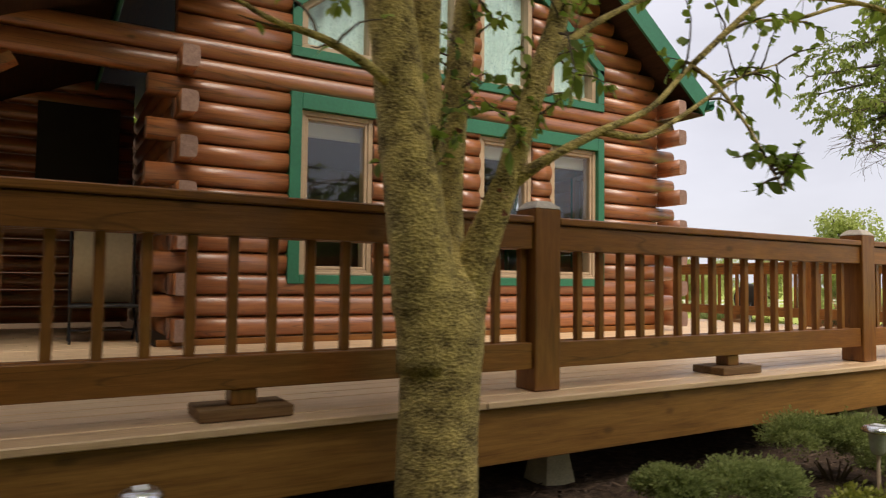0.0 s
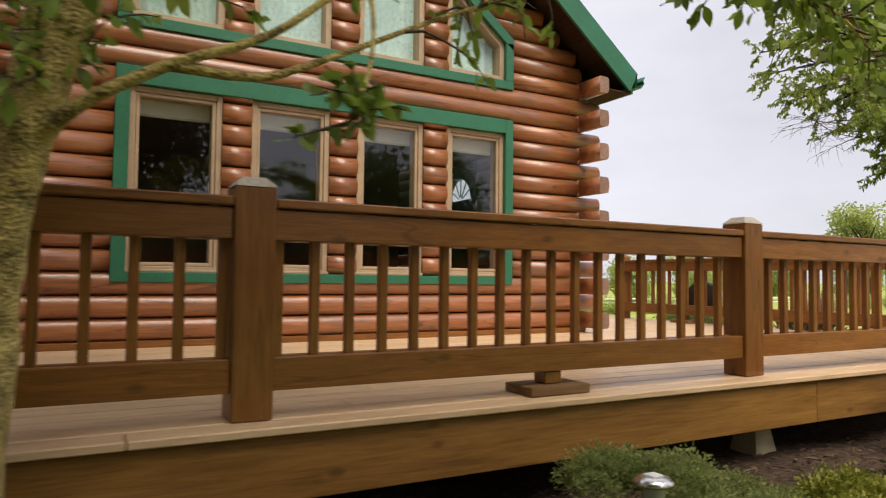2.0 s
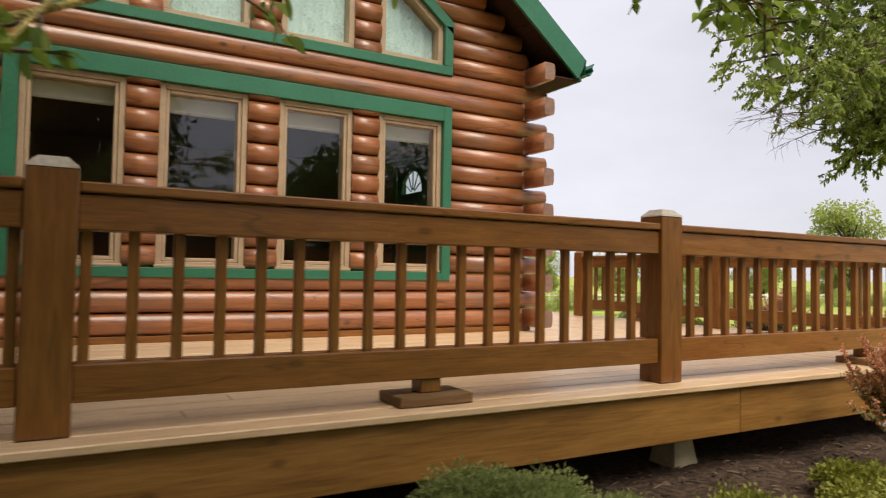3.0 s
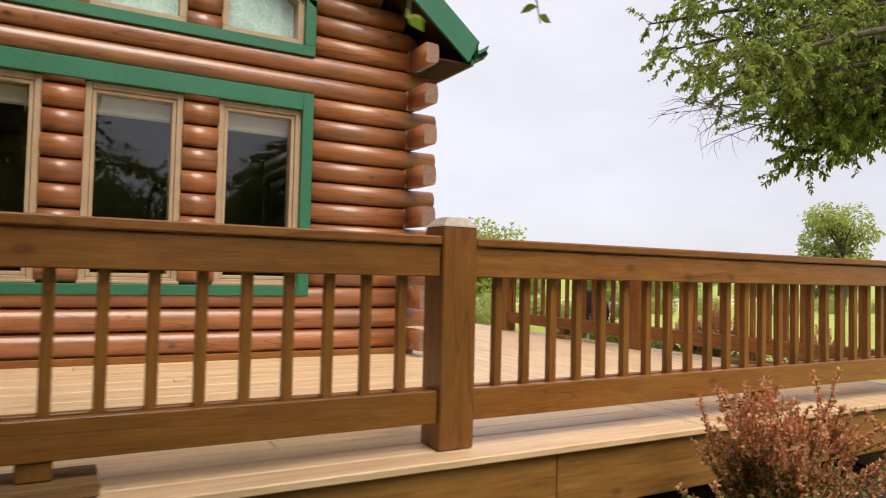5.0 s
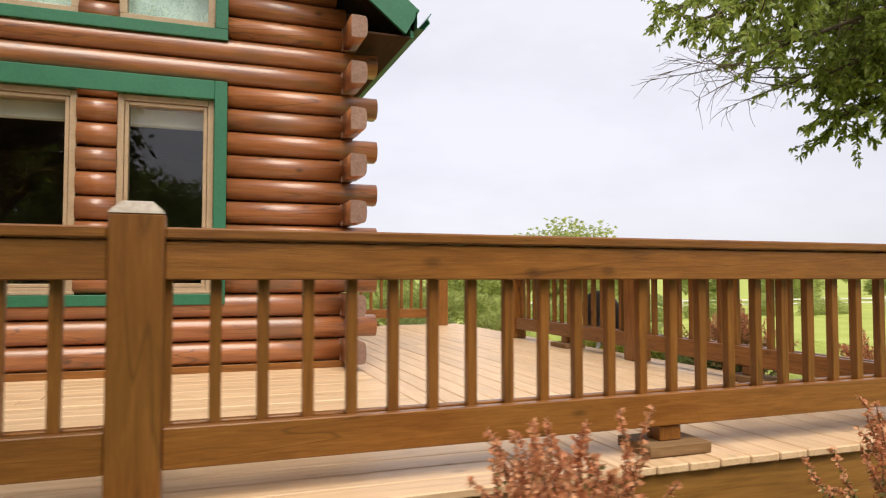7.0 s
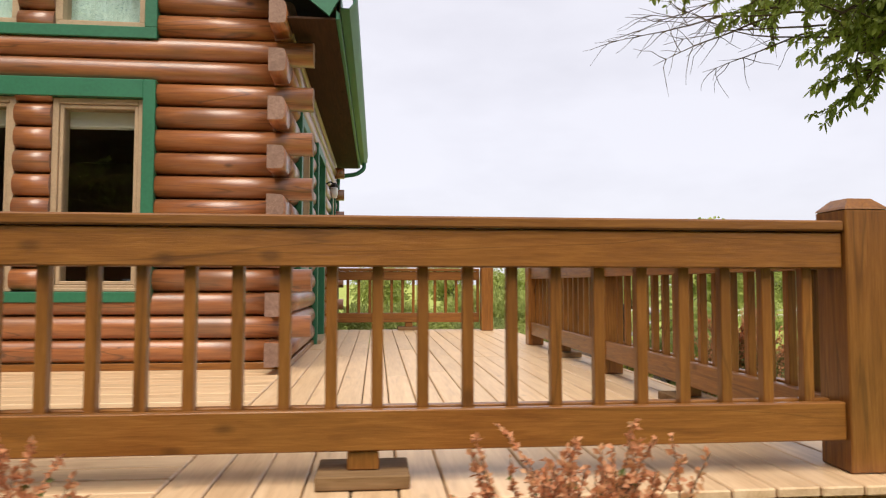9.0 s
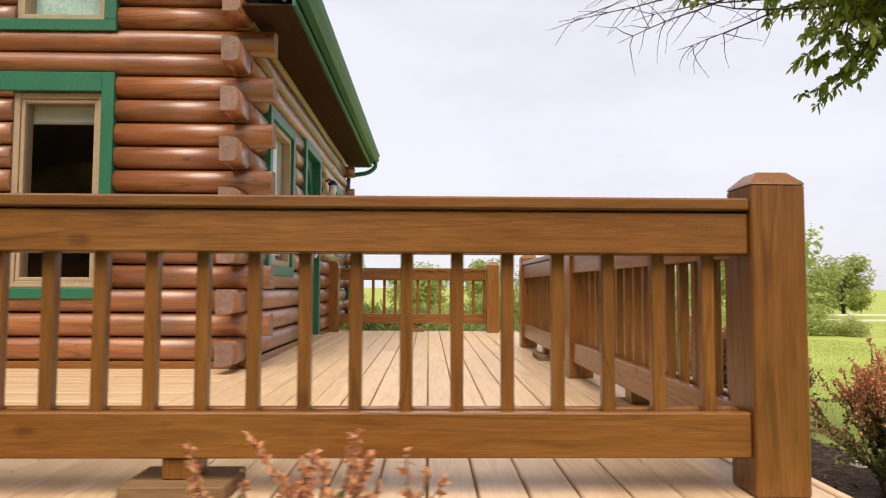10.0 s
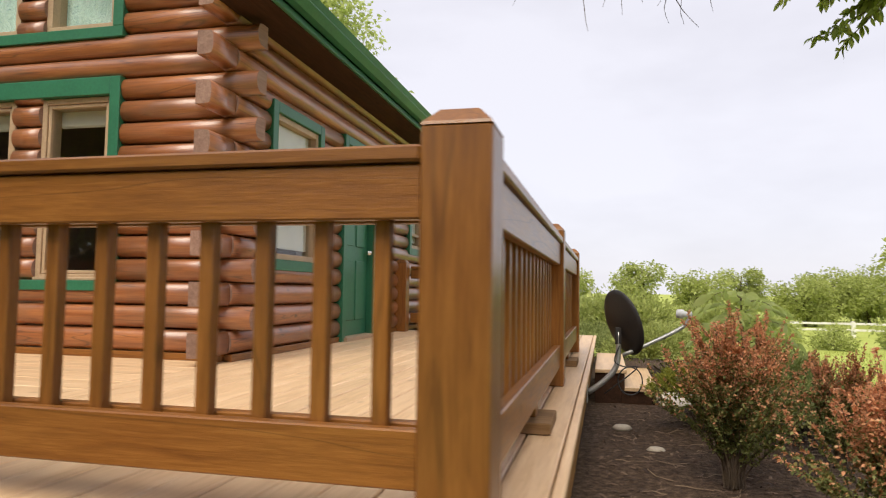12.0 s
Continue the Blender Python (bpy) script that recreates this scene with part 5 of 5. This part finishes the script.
def big_tree():
    """The shade tree east of the deck, whose limbs hang into the view from above."""
    rng = np.random.default_rng(23)
    t = thing("shade_tree", (13.4, 2.6, 0.0), "large shade tree with low spreading leafy limbs", "tree")
    V, F = [], []
    r = random.Random(8)
    sp = smooth_path([(13.4, 2.6, -0.1), (13.38, 2.62, 1.0), (13.3, 2.7, 2.4), (13.2, 2.8, 4.0), (13.1, 2.9, 6.0), (13.0, 3.0, 8.5)], 4)
    tube(V, F, sp, [float(q) for q in np.interp(np.linspace(0, 1, len(sp)), [0, 0.1, 0.5, 1], [0.36, 0.27, 0.2, 0.05])], 14, 0.05, r)
    limbs = []
    ends = [(9.80, 4.5, 3.0), (8.85, 5.0, 3.45), (9.3, 4.2, 3.7), (8.9, 5.6, 4.1), (10.3, 4.8, 2.75), (10.6, 5.6, 3.3), (10.2, 5.2, 3.9), (9.6, 5.3, 4.6), (11.2, 4.9, 3.0), (11.6, 5.8, 3.9), (10.9, 4.4, 4.4),
            (12.0, 5.2, 3.3), (9.2, 4.8, 5.0), (10.2, 6.2, 4.8), (12.6, 6.0, 4.2), (11.2, 5.0, 5.4), (9.4, 4.6, 3.2), (10.0, 5.6, 3.5), (9.9, 4.9, 4.2), (10.8, 5.2, 3.7), (11.3, 5.4, 3.4), (10.6, 6.4, 3.9), (9.5, 5.8, 4.0), (12.2, 4.2, 6.2), (14.5, 5.2, 4.6), (15.2, 2.0, 5.5), (13.0, 0.4, 5.2), (11.2, 1.8, 6.4),
            (9.95, 4.6, 2.80), (10.2, 4.75, 2.74), (10.5, 4.6, 2.78), (10.1, 4.4, 2.95), (10.0, 4.8, 3.0), (8.3, 4.0, 3.12)]
    for e in ends:
        e = Vector(e)
        s = Vector((13.3, 2.7, 2.6 + 0.35 * (e.z - 2.3) + rng.uniform(0, 0.6)))
        mid = s.lerp(e, 0.45) + Vector((0, 0, 0.55 + 0.1 * rng.normal()))
        mid2 = s.lerp(e, 0.75) + Vector((0.05 * rng.normal(), 0.1 * rng.normal(), 0.40))
        lp = smooth_path([s, mid, mid2, e], 6)
        tube(V, F, lp, [float(q) for q in np.linspace(0.075, 0.008, len(lp))], 7, 0.06, r)
        limbs.append([tuple(p) for p in lp])
    part("trunk", mesh_of("trunk", V, F, bark_dark, True), t, "grey-brown trunk and limbs")
    V, F, P, D = [], [], [], []
    spray(rng, [l[7:] for l in limbs], 60, 0.46, 46, 0.08, V, F, P, D, wander=0.22, sag=0.055, lo=0.0, up=0.05)
    # bare twigs below the crown
    for s, e in (((9.7, 4.9, 3.22), (8.50, 5.15, 2.98)), ((9.6, 4.95, 3.15), (8.75, 5.2, 2.86)), ((9.7, 4.8, 3.35), (8.62, 5.0, 3.12)), ((9.9, 4.9, 3.05), (9.2, 5.0, 2.80)), ((10.1, 4.8, 3.0), (9.0, 5.1, 2.78)), ((10.0, 4.9, 3.1), (8.9, 5.0, 3.0)), ((9.8, 4.7, 3.1), (8.7, 4.9, 2.95))):
        tw = twig_walk(rng, s, np.array(e) - np.array(s), np.linalg.norm(np.array(e) - np.array(s)) * 1.05, 8, 0.10, 0.0)
        tube(V, F, tw, list(np.linspace(0.008, 0.0015, 9)), 5)
        for k in (2, 3, 3, 4, 4, 5, 5, 6, 6, 7, 7):
            q = twig_walk(rng, tw[k], (tw[k] - tw[k - 1]) + rng.normal(size=3) * 0.09, 0.26, 4, 0.2, 0.05)
            tube(V, F, q, [0.003, 0.0025, 0.002, 0.0015, 0.001], 4)
    tagged(part("branchwork", mesh_of("branchwork", V, F, twig_m), t), kind="stuff")
    part("crown", leaves_of("crown", P, D, 0.052, 0.50, leaf_oak, rng, 0.4, True), t, "dense mid-green leaves")


big_tree()


def barberry(x, y, h, r, seed, stems=56, density=210, turn=0.60):
    """A barberry: arching thorny stems, green within and coppery red at the ends."""
    rng = np.random.default_rng(seed)
    z = ground_z(x, y)
    t = thing("barberry_bush", (x, y, z), "coppery red barberry bush with arching stems and green below", "bush", "barberry bushes")
    V, F, P, D, P2, D2 = [], [], [], [], [], []
    for k in range(stems):
        a = rng.uniform(0, 2 * math.pi)
        out = abs(rng.normal()) * 0.45 + 0.12
        out = min(out, 1.0)
        e = np.array([math.cos(a) * r * out, math.sin(a) * r * out, h * (1.08 - 0.45 * out ** 2) * rng.uniform(0.72, 1.08)])
        s = np.array([x, y, z]) + np.array([math.cos(a), math.sin(a), 0]) * 0.05 * rng.uniform(0, 1)
        n = 8
        pts = [s + e * np.array([(i / n) ** 1.5, (i / n) ** 1.5, (i / n) ** 0.85]) + rng.normal(size=3) * 0.008 for i in range(n + 1)]
        tube(V, F, pts, list(np.linspace(0.0045, 0.001, n + 1)), 4)
        shoots = [pts]
        for _ in range(4):
            i = rng.integers(3, n)
            shoots.append(twig_walk(rng, pts[i], (pts[i] - pts[i - 1]) / np.linalg.norm(pts[i] - pts[i - 1]) + rng.normal(size=3) * 0.30 + np.array([0, 0, 0.25]), 0.26 * h * rng.uniform(0.6, 1.5), 4, 0.10, -0.06))
        for q in shoots:
            if len(q) == 5:
                tube(V, F, q, [0.0025, 0.002, 0.0018, 0.0015, 0.001], 3)
            m = density if q is pts else density // 3
            for _ in range(m):
                s_ = rng.uniform(0.25 if q is pts else 0.1, 1.0) * (len(q) - 1)
                i = min(int(s_), len(q) - 2)
                p = q[i] + (q[i + 1] - q[i]) * (s_ - i)
                d = rng.normal(size=3) * 0.8 + (q[i + 1] - q[i]) / (np.linalg.norm(q[i + 1] - q[i]) + 1e-9) * 0.7
                high = (p[2] - z) / h + rng.normal() * 0.20
                (P if high > turn else P2).append(p)
                (D if high > turn else D2).append(d)
    tagged(part("stemwork", mesh_of("stemwork", V, F, twig_m), t, "thin brown stems"), kind="stuff")
    part("red_foliage", leaves_of("red_foliage", P, D, 0.0195, 0.6, leaf_barb, rng, 0.1), t, "coppery red leaves")
    part("green_foliage", leaves_of("green_foliage", P2, D2, 0.021, 0.65, leaf_barb_g, rng, 0.1), t, "dull green leaves")


barberry(6.02, 2.10, 0.67, 0.46, 31, 56)
barberry(7.38, 2.07, 0.65, 0.40, 32, 52)
barberry(9.60, 5.40, 0.76, 0.50, 33, 84, turn=0.72)
barberry(10.05, 4.42, 0.60, 0.46, 34, 74, turn=0.68)
barberry(10.38, 6.2, 0.60, 0.30, 35, 44, turn=0.72)


def mound(nm, x, y, h, r, seed, mat, label, count, leaf, width=0.35, group="low shrubs", up=0.9, lumps=9):
    """A low evergreen of many tufts: needles that point outwards from lumps."""
    rng = np.random.default_rng(seed)
    z = ground_z(x, y)
    t = thing(nm, (x, y, z), label, "shrub", group)
    V, F, P, D = [], [], [], []
    cents = []
    for k in range(lumps):
        a, q = rng.uniform(0, 2 * math.pi), math.sqrt(rng.uniform(0, 1)) * 0.68
        hh = h * (1 - 0.55 * q * q) * rng.uniform(0.6, 0.8)
        cents.append((np.array([x + r * q * math.cos(a), y + r * q * math.sin(a), z + hh * 0.72]), r * rng.uniform(0.30, 0.46), hh))
        tube(V, F, [(x, y, z - 0.03), tuple(np.array([x, y, z]) * 0.5 + cents[-1][0] * 0.5)], [0.012, 0.004], 4)
    for c, q, hh in cents:
        m = count // lumps
        d = rng.normal(size=(m, 3))
        d[:, 2] = np.abs(d[:, 2]) * up - 0.25
        d /= np.linalg.norm(d, axis=1, keepdims=True)
        rad = q * rng.uniform(0.35, 1.0, (m, 1)) ** 0.5 * (1 + 0.25 * np.sin(d[:, :1] * 9 + d[:, 1:2] * 7))
        pp = c + d * rad * np.array([1, 1, 0.8])
        pp[:, 2] = np.maximum(pp[:, 2], z + 0.01)
        P += list(pp)
        D += list(d * 0.8 + rng.normal(size=(m, 3)) * 0.45 + np.array([0, 0, 0.25]))
    tagged(part("stemwork", mesh_of("stemwork", V, F, twig_m), t), kind="stuff")
    part("foliage", leaves_of("foliage", P, D, leaf, width, mat, rng, 0.0), t)


JUN = "rounded grey-green dwarf juniper in the mulch bed"
mound("juniper", 3.52, 2.22, 0.46, 0.36, 41, leaf_jun, JUN, 17000, 0.020, 0.5)
mound("juniper", 2.22, 2.17, 0.38, 0.20, 42, leaf_jun, JUN, 9000, 0.020, 0.5)
mound("juniper", 2.62, 1.98, 0.40, 0.28, 43, leaf_jun, JUN, 11000, 0.020, 0.5)
mound("juniper", 4.05, 2.15, 0.22, 0.26, 44, leaf_jun, JUN, 7000, 0.020, 0.5)
GLD = "golden-green low groundcover shrub in the mulch bed"
mound("groundcover", 3.95, 1.62, 0.28, 0.36, 45, leaf_gold, GLD, 7000, 0.024, 0.6)
mound("groundcover", 5.15, 1.72, 0.24, 0.36, 46, leaf_gold, GLD, 7000, 0.024, 0.6)
mound("groundcover", 2.95, 1.60, 0.24, 0.30, 47, leaf_gold, GLD, 5000, 0.024, 0.6)
mound("groundcover", 4.45, 1.80, 0.26, 0.34, 58, leaf_gold, GLD, 7000, 0.024, 0.6)
mound("groundcover", 3.45, 1.70, 0.24, 0.28, 59, leaf_gold, GLD, 6000, 0.024, 0.6)
mound("groundcover", 5.55, 2.12, 0.18, 0.24, 48, leaf_gold, GLD, 3500, 0.026, 0.6)
mound("groundcover", 1.15, 1.98, 0.20, 0.26, 49, leaf_gold, GLD, 3000, 0.024, 0.6)
HDG = "spreading green evergreen shrub beside the deck"
mound("evergreen_shrub", 9.66, 6.95, 0.74, 0.44, 60, leaf_gold, HDG, 9000, 0.036, 0.45, "evergreen shrubs", lumps=12)
mound("evergreen_shrub", 10.10, 6.75, 0.62, 0.40, 61, leaf_jun, HDG, 11000, 0.036, 0.45, "evergreen shrubs", lumps=12)
mound("evergreen_shrub", 9.72, 7.75, 0.66, 0.40, 62, leaf_gold, HDG, 8000, 0.036, 0.45, "evergreen shrubs", lumps=12)
mound("evergreen_shrub", 10.50, 7.25, 0.58, 0.42, 63, leaf_jun, HDG, 11000, 0.040, 0.45, "evergreen shrubs", lumps=14)
mound("evergreen_shrub", 10.25, 7.9, 0.80, 0.62, 51, leaf_jun, HDG, 13000, 0.050, 0.4, "evergreen shrubs", lumps=14)
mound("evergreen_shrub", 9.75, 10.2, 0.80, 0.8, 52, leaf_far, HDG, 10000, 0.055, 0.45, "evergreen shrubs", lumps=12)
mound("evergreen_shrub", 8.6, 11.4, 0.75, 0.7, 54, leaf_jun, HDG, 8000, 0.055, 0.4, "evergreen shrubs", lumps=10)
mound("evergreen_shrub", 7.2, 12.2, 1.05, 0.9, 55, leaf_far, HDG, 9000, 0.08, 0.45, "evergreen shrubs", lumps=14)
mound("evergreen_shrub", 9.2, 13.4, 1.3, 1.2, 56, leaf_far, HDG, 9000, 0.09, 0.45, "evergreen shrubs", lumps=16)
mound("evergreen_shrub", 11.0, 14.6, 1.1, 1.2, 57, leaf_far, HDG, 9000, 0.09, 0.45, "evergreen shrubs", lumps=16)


def sapling(x, y):
    rng = np.random.default_rng(61)
    z = ground_z(x, y)
    t = thing("sapling", (x, y, z), "young sapling with long drooping pale green leaflets", "sapling")
    V, F, P, D = [], [], [], []
    tube(V, F, [(x, y, z), (x + 0.02, y, z + 0.6), (x, y, z + 1.02)], [0.014, 0.01, 0.005], 6)
    for k in range(13):
        a = k * 2.4
        s = np.array([x, y, z + 0.62 + 0.033 * k])
        fr = twig_walk(rng, s, (math.cos(a), math.sin(a), 0.75), 0.40 - 0.009 * k, 8, 0.04, 0.14)
        tube(V, F, fr, list(np.linspace(0.005, 0.0015, 9)), 4)
        for i in range(1, 9):
            d = fr[i] - fr[i - 1]
            s_ = np.cross(d, [0, 0, 1])
            s_ /= np.linalg.norm(s_) + 1e-9
            for sg in (-1, 1):
                P.append(fr[i])
                D.append(s_ * sg + d / np.linalg.norm(d) * 0.6)
    part("stem", mesh_of("stem", V, F, twig_m), t)
    part("foliage", leaves_of("foliage", P, D, 0.145, 0.42, leaf_sap, rng, 0.35, True), t)


sapling(9.98, 7.25)


# ---- distance: hedgerow, trees and a white fence ----
def far_tree(nm, seed, h, r, mat, count, leaf, label, trunk=0.35, lumps=16):
    rng = np.random.default_rng(seed)
    t = thing(nm, (0, 0, 0), label, "tree", "distant trees")
    V, F, P, D = [], [], [], []
    rr = random.Random(seed)
    tube(V, F, [(0, 0, -0.3), (0.04 * h, 0, 0.3 * h), (0, 0.03 * h, 0.8 * h)], [0.035 * h, 0.025 * h, 0.008 * h], 7, 0.1, rr)
    for k in range(lumps):
        a, q = rng.uniform(0, 2 * math.pi), math.sqrt(rng.uniform(0, 1)) * 0.75
        f = rng.uniform(trunk, 0.88)
        wide = math.sin(math.pi * min(1, (f - trunk * 0.55) / (1.05 - trunk * 0.55))) ** 0.6
        c = np.array([r * q * wide * math.cos(a), r * q * wide * math.sin(a), h * f])
        tube(V, F, [(0, 0, h * f * 0.65), tuple(c)], [0.012 * h, 0.003 * h], 5)
        m = count // lumps
        d = rng.normal(size=(m, 3))
        d /= np.linalg.norm(d, axis=1, keepdims=True)
        rad = r * rng.uniform(0.26, 0.42) * rng.uniform(0.2, 1.0, (m, 1)) ** 0.45
        pp = c + d * rad * np.array([1, 1, 0.75]) + rng.normal(size=(m, 3)) * 0.05 * r
        P += list(pp)
        D += list(d + rng.normal(size=(m, 3)) * 0.7)
    part("trunk", mesh_of("trunk", V, F, bark_dark, True), t)
    part("crown", leaves_of("crown", P, D, leaf, 0.6, mat, rng, 0.3), t)
    return t


def scatter(proto, spots):
    """Moves the first of a kind to the first spot and copies it to the others: x, y, size."""
    for i, (x, y, s) in enumerate(spots):
        m = Matrix.Translation((x, y, ground_z(x, y) - 0.05)) @ Matrix.Rotation(1.7 * i + 0.4 * x, 4, "Z") @ Matrix.Scale(s, 4)
        if i == 0:
            first = m
        else:
            ob = copy_thing(proto, m)
    proto.matrix_basis = first


rd = random.Random(77)
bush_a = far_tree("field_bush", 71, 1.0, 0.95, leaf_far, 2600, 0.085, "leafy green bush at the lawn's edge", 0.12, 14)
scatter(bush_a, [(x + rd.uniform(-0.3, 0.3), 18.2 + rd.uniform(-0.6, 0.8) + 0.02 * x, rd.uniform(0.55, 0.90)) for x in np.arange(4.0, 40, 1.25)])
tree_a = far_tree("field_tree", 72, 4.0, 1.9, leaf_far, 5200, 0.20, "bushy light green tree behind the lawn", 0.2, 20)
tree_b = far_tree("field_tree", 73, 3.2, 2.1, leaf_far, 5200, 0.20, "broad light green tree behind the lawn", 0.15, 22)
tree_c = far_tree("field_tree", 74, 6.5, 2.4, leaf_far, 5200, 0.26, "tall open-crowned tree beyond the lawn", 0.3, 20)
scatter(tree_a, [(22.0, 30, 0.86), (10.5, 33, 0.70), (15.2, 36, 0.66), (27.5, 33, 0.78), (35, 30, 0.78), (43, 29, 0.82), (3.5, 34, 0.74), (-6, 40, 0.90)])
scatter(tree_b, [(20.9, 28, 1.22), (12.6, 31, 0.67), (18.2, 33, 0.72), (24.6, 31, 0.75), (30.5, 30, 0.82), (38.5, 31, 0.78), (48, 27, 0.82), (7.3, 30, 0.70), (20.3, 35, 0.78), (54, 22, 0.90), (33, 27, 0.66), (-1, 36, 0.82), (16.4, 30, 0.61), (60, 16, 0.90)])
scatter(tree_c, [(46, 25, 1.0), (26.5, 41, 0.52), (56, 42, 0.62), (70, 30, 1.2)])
tree_back = far_tree("yard_tree", 75, 8.0, 2.6, leaf_sap, 15000, 0.12, "tall tree seen over the roof behind the house", 0.25, 24)
scatter(tree_back, [(1.7, 17.5, 1.27)])
# trees in front of the house, seen only as reflections in its windows
tree_r = far_tree("front_tree", 76, 7.0, 2.8, leaf_front, 8000, 0.24, "dark leafy tree across the front lawn", 0.12, 24)
scatter(tree_r, [(8.2, -12.5, 0.72), (1.6, -13.5, 0.80), (10.6, -15, 0.78), (-14, -13, 1.2), (-9, -14, 1.0), (-3.8, -11, 1.25), (0.5, -17, 1.0), (4.2, -12, 0.64), (6.2, -14, 0.74), (12.5, -13, 0.72), (14.8, -13, 0.75), (17, -15, 0.85), (20, -14, 0.75), (23, -13, 0.85), (-20, -10, 1.0), (-5.2, -4.2, 1.05), (-1.8, -6.8, 1.1), (3.8, -24, 1.1), (13, -25, 1.1), (26.5, -12, 0.8), (30, -11, 0.9), (-8.5, -1.0, 1.0), (9.4, -5.6, 0.85)])

# added trees out of view; they block sun and sky over the west side
tree_blocker = far_tree("yard_tree", 78, 8.5, 3.0, leaf_dark, 15000, 0.17, "broad leafy tree added out of view to shade the west of the yard", 0.34, 34)
scatter(tree_blocker, [(-2.9, -1.4, 1.0), (-5.6, 2.2, 1.0), (1.75, -2.8, 0.95), (-2.3, -0.9, 0.75)])

fence = thing("white_fence", (24, 23, 0.0), "distant white board fence behind the lawn", "fence")
for k in range(16):
    fx = 12 + 1.9 * k
    part("fence_post", box_mesh("fence_post", white_paint, (fx - 0.05, fx + 0.05, 22.96, 23.04, -0.1, 0.52)), fence)
    for z in (0.24, 0.42):
        part("fence_rail", box_mesh("fence_rail", white_paint, (fx + 0.052, fx + 1.848, 22.97, 23.01, z, z + 0.06)), fence)
for x, y, s in ((9.25, 6.15, 0.05), (9.05, 6.85, 0.06), (10.35, 5.15, 0.07), (9.9, 5.0, 0.03)):
    V, F = turned([(0.0, -0.4), (0.8, -0.3), (1.0, 0.05), (0.7, 0.4), (0.0, 0.5)], 10)
    V = [(x + s * a * 1.25, y + s * b, ground_z(x, y) + s * c) for a, b, c in V]
    tagged(new("stone", mesh_of("stone", V, F, stone_m, True)), "small pale rounded stone lying on the mulch", "stone", "stones")


# ---- loose cover on the ground ----
def chips():
    rng = np.random.default_rng(91)
    n = 16000
    x, y = rng.uniform(0.5, 10.8, n), rng.uniform(0.9, 9.0, n)
    keep = ((y < 3.0) | (x > 8.85)) & ~((x > 8.8) & (y > 7.9))
    x, y = x[keep], y[keep]
    n = len(x)
    z = np.array([ground_z(a, b) + 0.035 * noise.noise((a * 1.3, b * 1.3, 0)) + 0.014 * noise.noise((a * 6, b * 6, 3)) for a, b in zip(x, y)]) + 0.004
    a, L, W = rng.uniform(0, 6.28, n), rng.uniform(0.015, 0.075, n), rng.uniform(0.005, 0.02, n)
    c, s = np.cos(a), np.sin(a)
    tl = rng.normal(size=n) * 0.006
    V = np.zeros((n, 5, 3))
    for k, (u, v, w) in enumerate(((-1, -1, 0), (1, -1, 0), (1, 1, 0), (-1, 1, 0), (0.1, 0, 1))):
        V[:, k, 0], V[:, k, 1] = x + u * L / 2 * c - v * W / 2 * s, y + u * L / 2 * s + v * W / 2 * c
        V[:, k, 2] = z + u * tl + w * 0.007
    F = [tuple(5 * i + j for j in f) for i in range(n) for f in ((0, 1, 4), (1, 2, 4), (2, 3, 4), (3, 0, 4))]
    ob = new("bark_chips", mesh_of("bark_chips", V.reshape(-1, 3).tolist(), F, chip_m))
    tagged(ob, "loose dark brown bark chips on the bed", "mulch", kind="stuff")


def grass():
    rng = np.random.default_rng(92)
    n = 42000
    x, y = rng.uniform(10.6, 17.5, n), rng.uniform(4.5, 17.2, n)
    P = np.stack([x, y, np.array([ground_z(a, b) for a, b in zip(x, y)])], axis=1)
    D = rng.normal(size=(n, 3)) * 0.35 + np.array([0, 0, 1.0])
    ob = new("lawn_grass", leaves_mesh("lawn_grass", P, D, rng.uniform(0.02, 0.05, n), 0.16, grass_m, rng, 0.0))
    tagged(ob, "short mown green lawn grass", "grass", kind="stuff")


chip_m = leaf_mat("bark_chip", [(0.1, (0.03, 0.018, 0.012)), (0.6, (0.085, 0.052, 0.035)), (0.97, (0.26, 0.18, 0.12))], 0.9, 0.0)
grass_m = leaf_mat("grass_blade", [(0.1, (0.32, 0.36, 0.08)), (0.6, (0.42, 0.47, 0.11)), (0.97, (0.52, 0.56, 0.17))], 0.7, 0.5)
chips()
grass()


def litter():
    """Pale dead twigs strewn over the mulch."""
    rng = np.random.default_rng(95)
    V, F = [], []
    for k in range(80):
        x, y = (rng.uniform(8.95, 10.6), rng.uniform(3.2, 7.6)) if k < 70 else (rng.uniform(2.0, 6.4), rng.uniform(1.5, 2.6))
        a = rng.uniform(0, 6.28)
        tw = twig_walk(rng, (x, y, ground_z(x, y) + 0.03), (math.cos(a), math.sin(a), 0.05), rng.uniform(0.08, 0.34), 5, 0.22, 0.0)
        tw = [np.array([p[0], p[1], ground_z(p[0], p[1]) + 0.035 * noise.noise((p[0] * 1.3, p[1] * 1.3, 0)) + 0.014 * noise.noise((p[0] * 6, p[1] * 6, 3)) + 0.006 + 0.012 * rng.random()]) for p in tw]
        tube(V, F, tw, [0.0026, 0.0026, 0.0022, 0.002, 0.0016, 0.001], 4)
    ob = new("twig_litter", mesh_of("twig_litter", V, F, litter_m))
    tagged(ob, "pale dry twigs strewn on the mulch", "twigs", kind="stuff")


litter_m = plain("dry_twig", (0.25, 0.175, 0.11), 0.85, vary=0.3, scale=12)
litter()
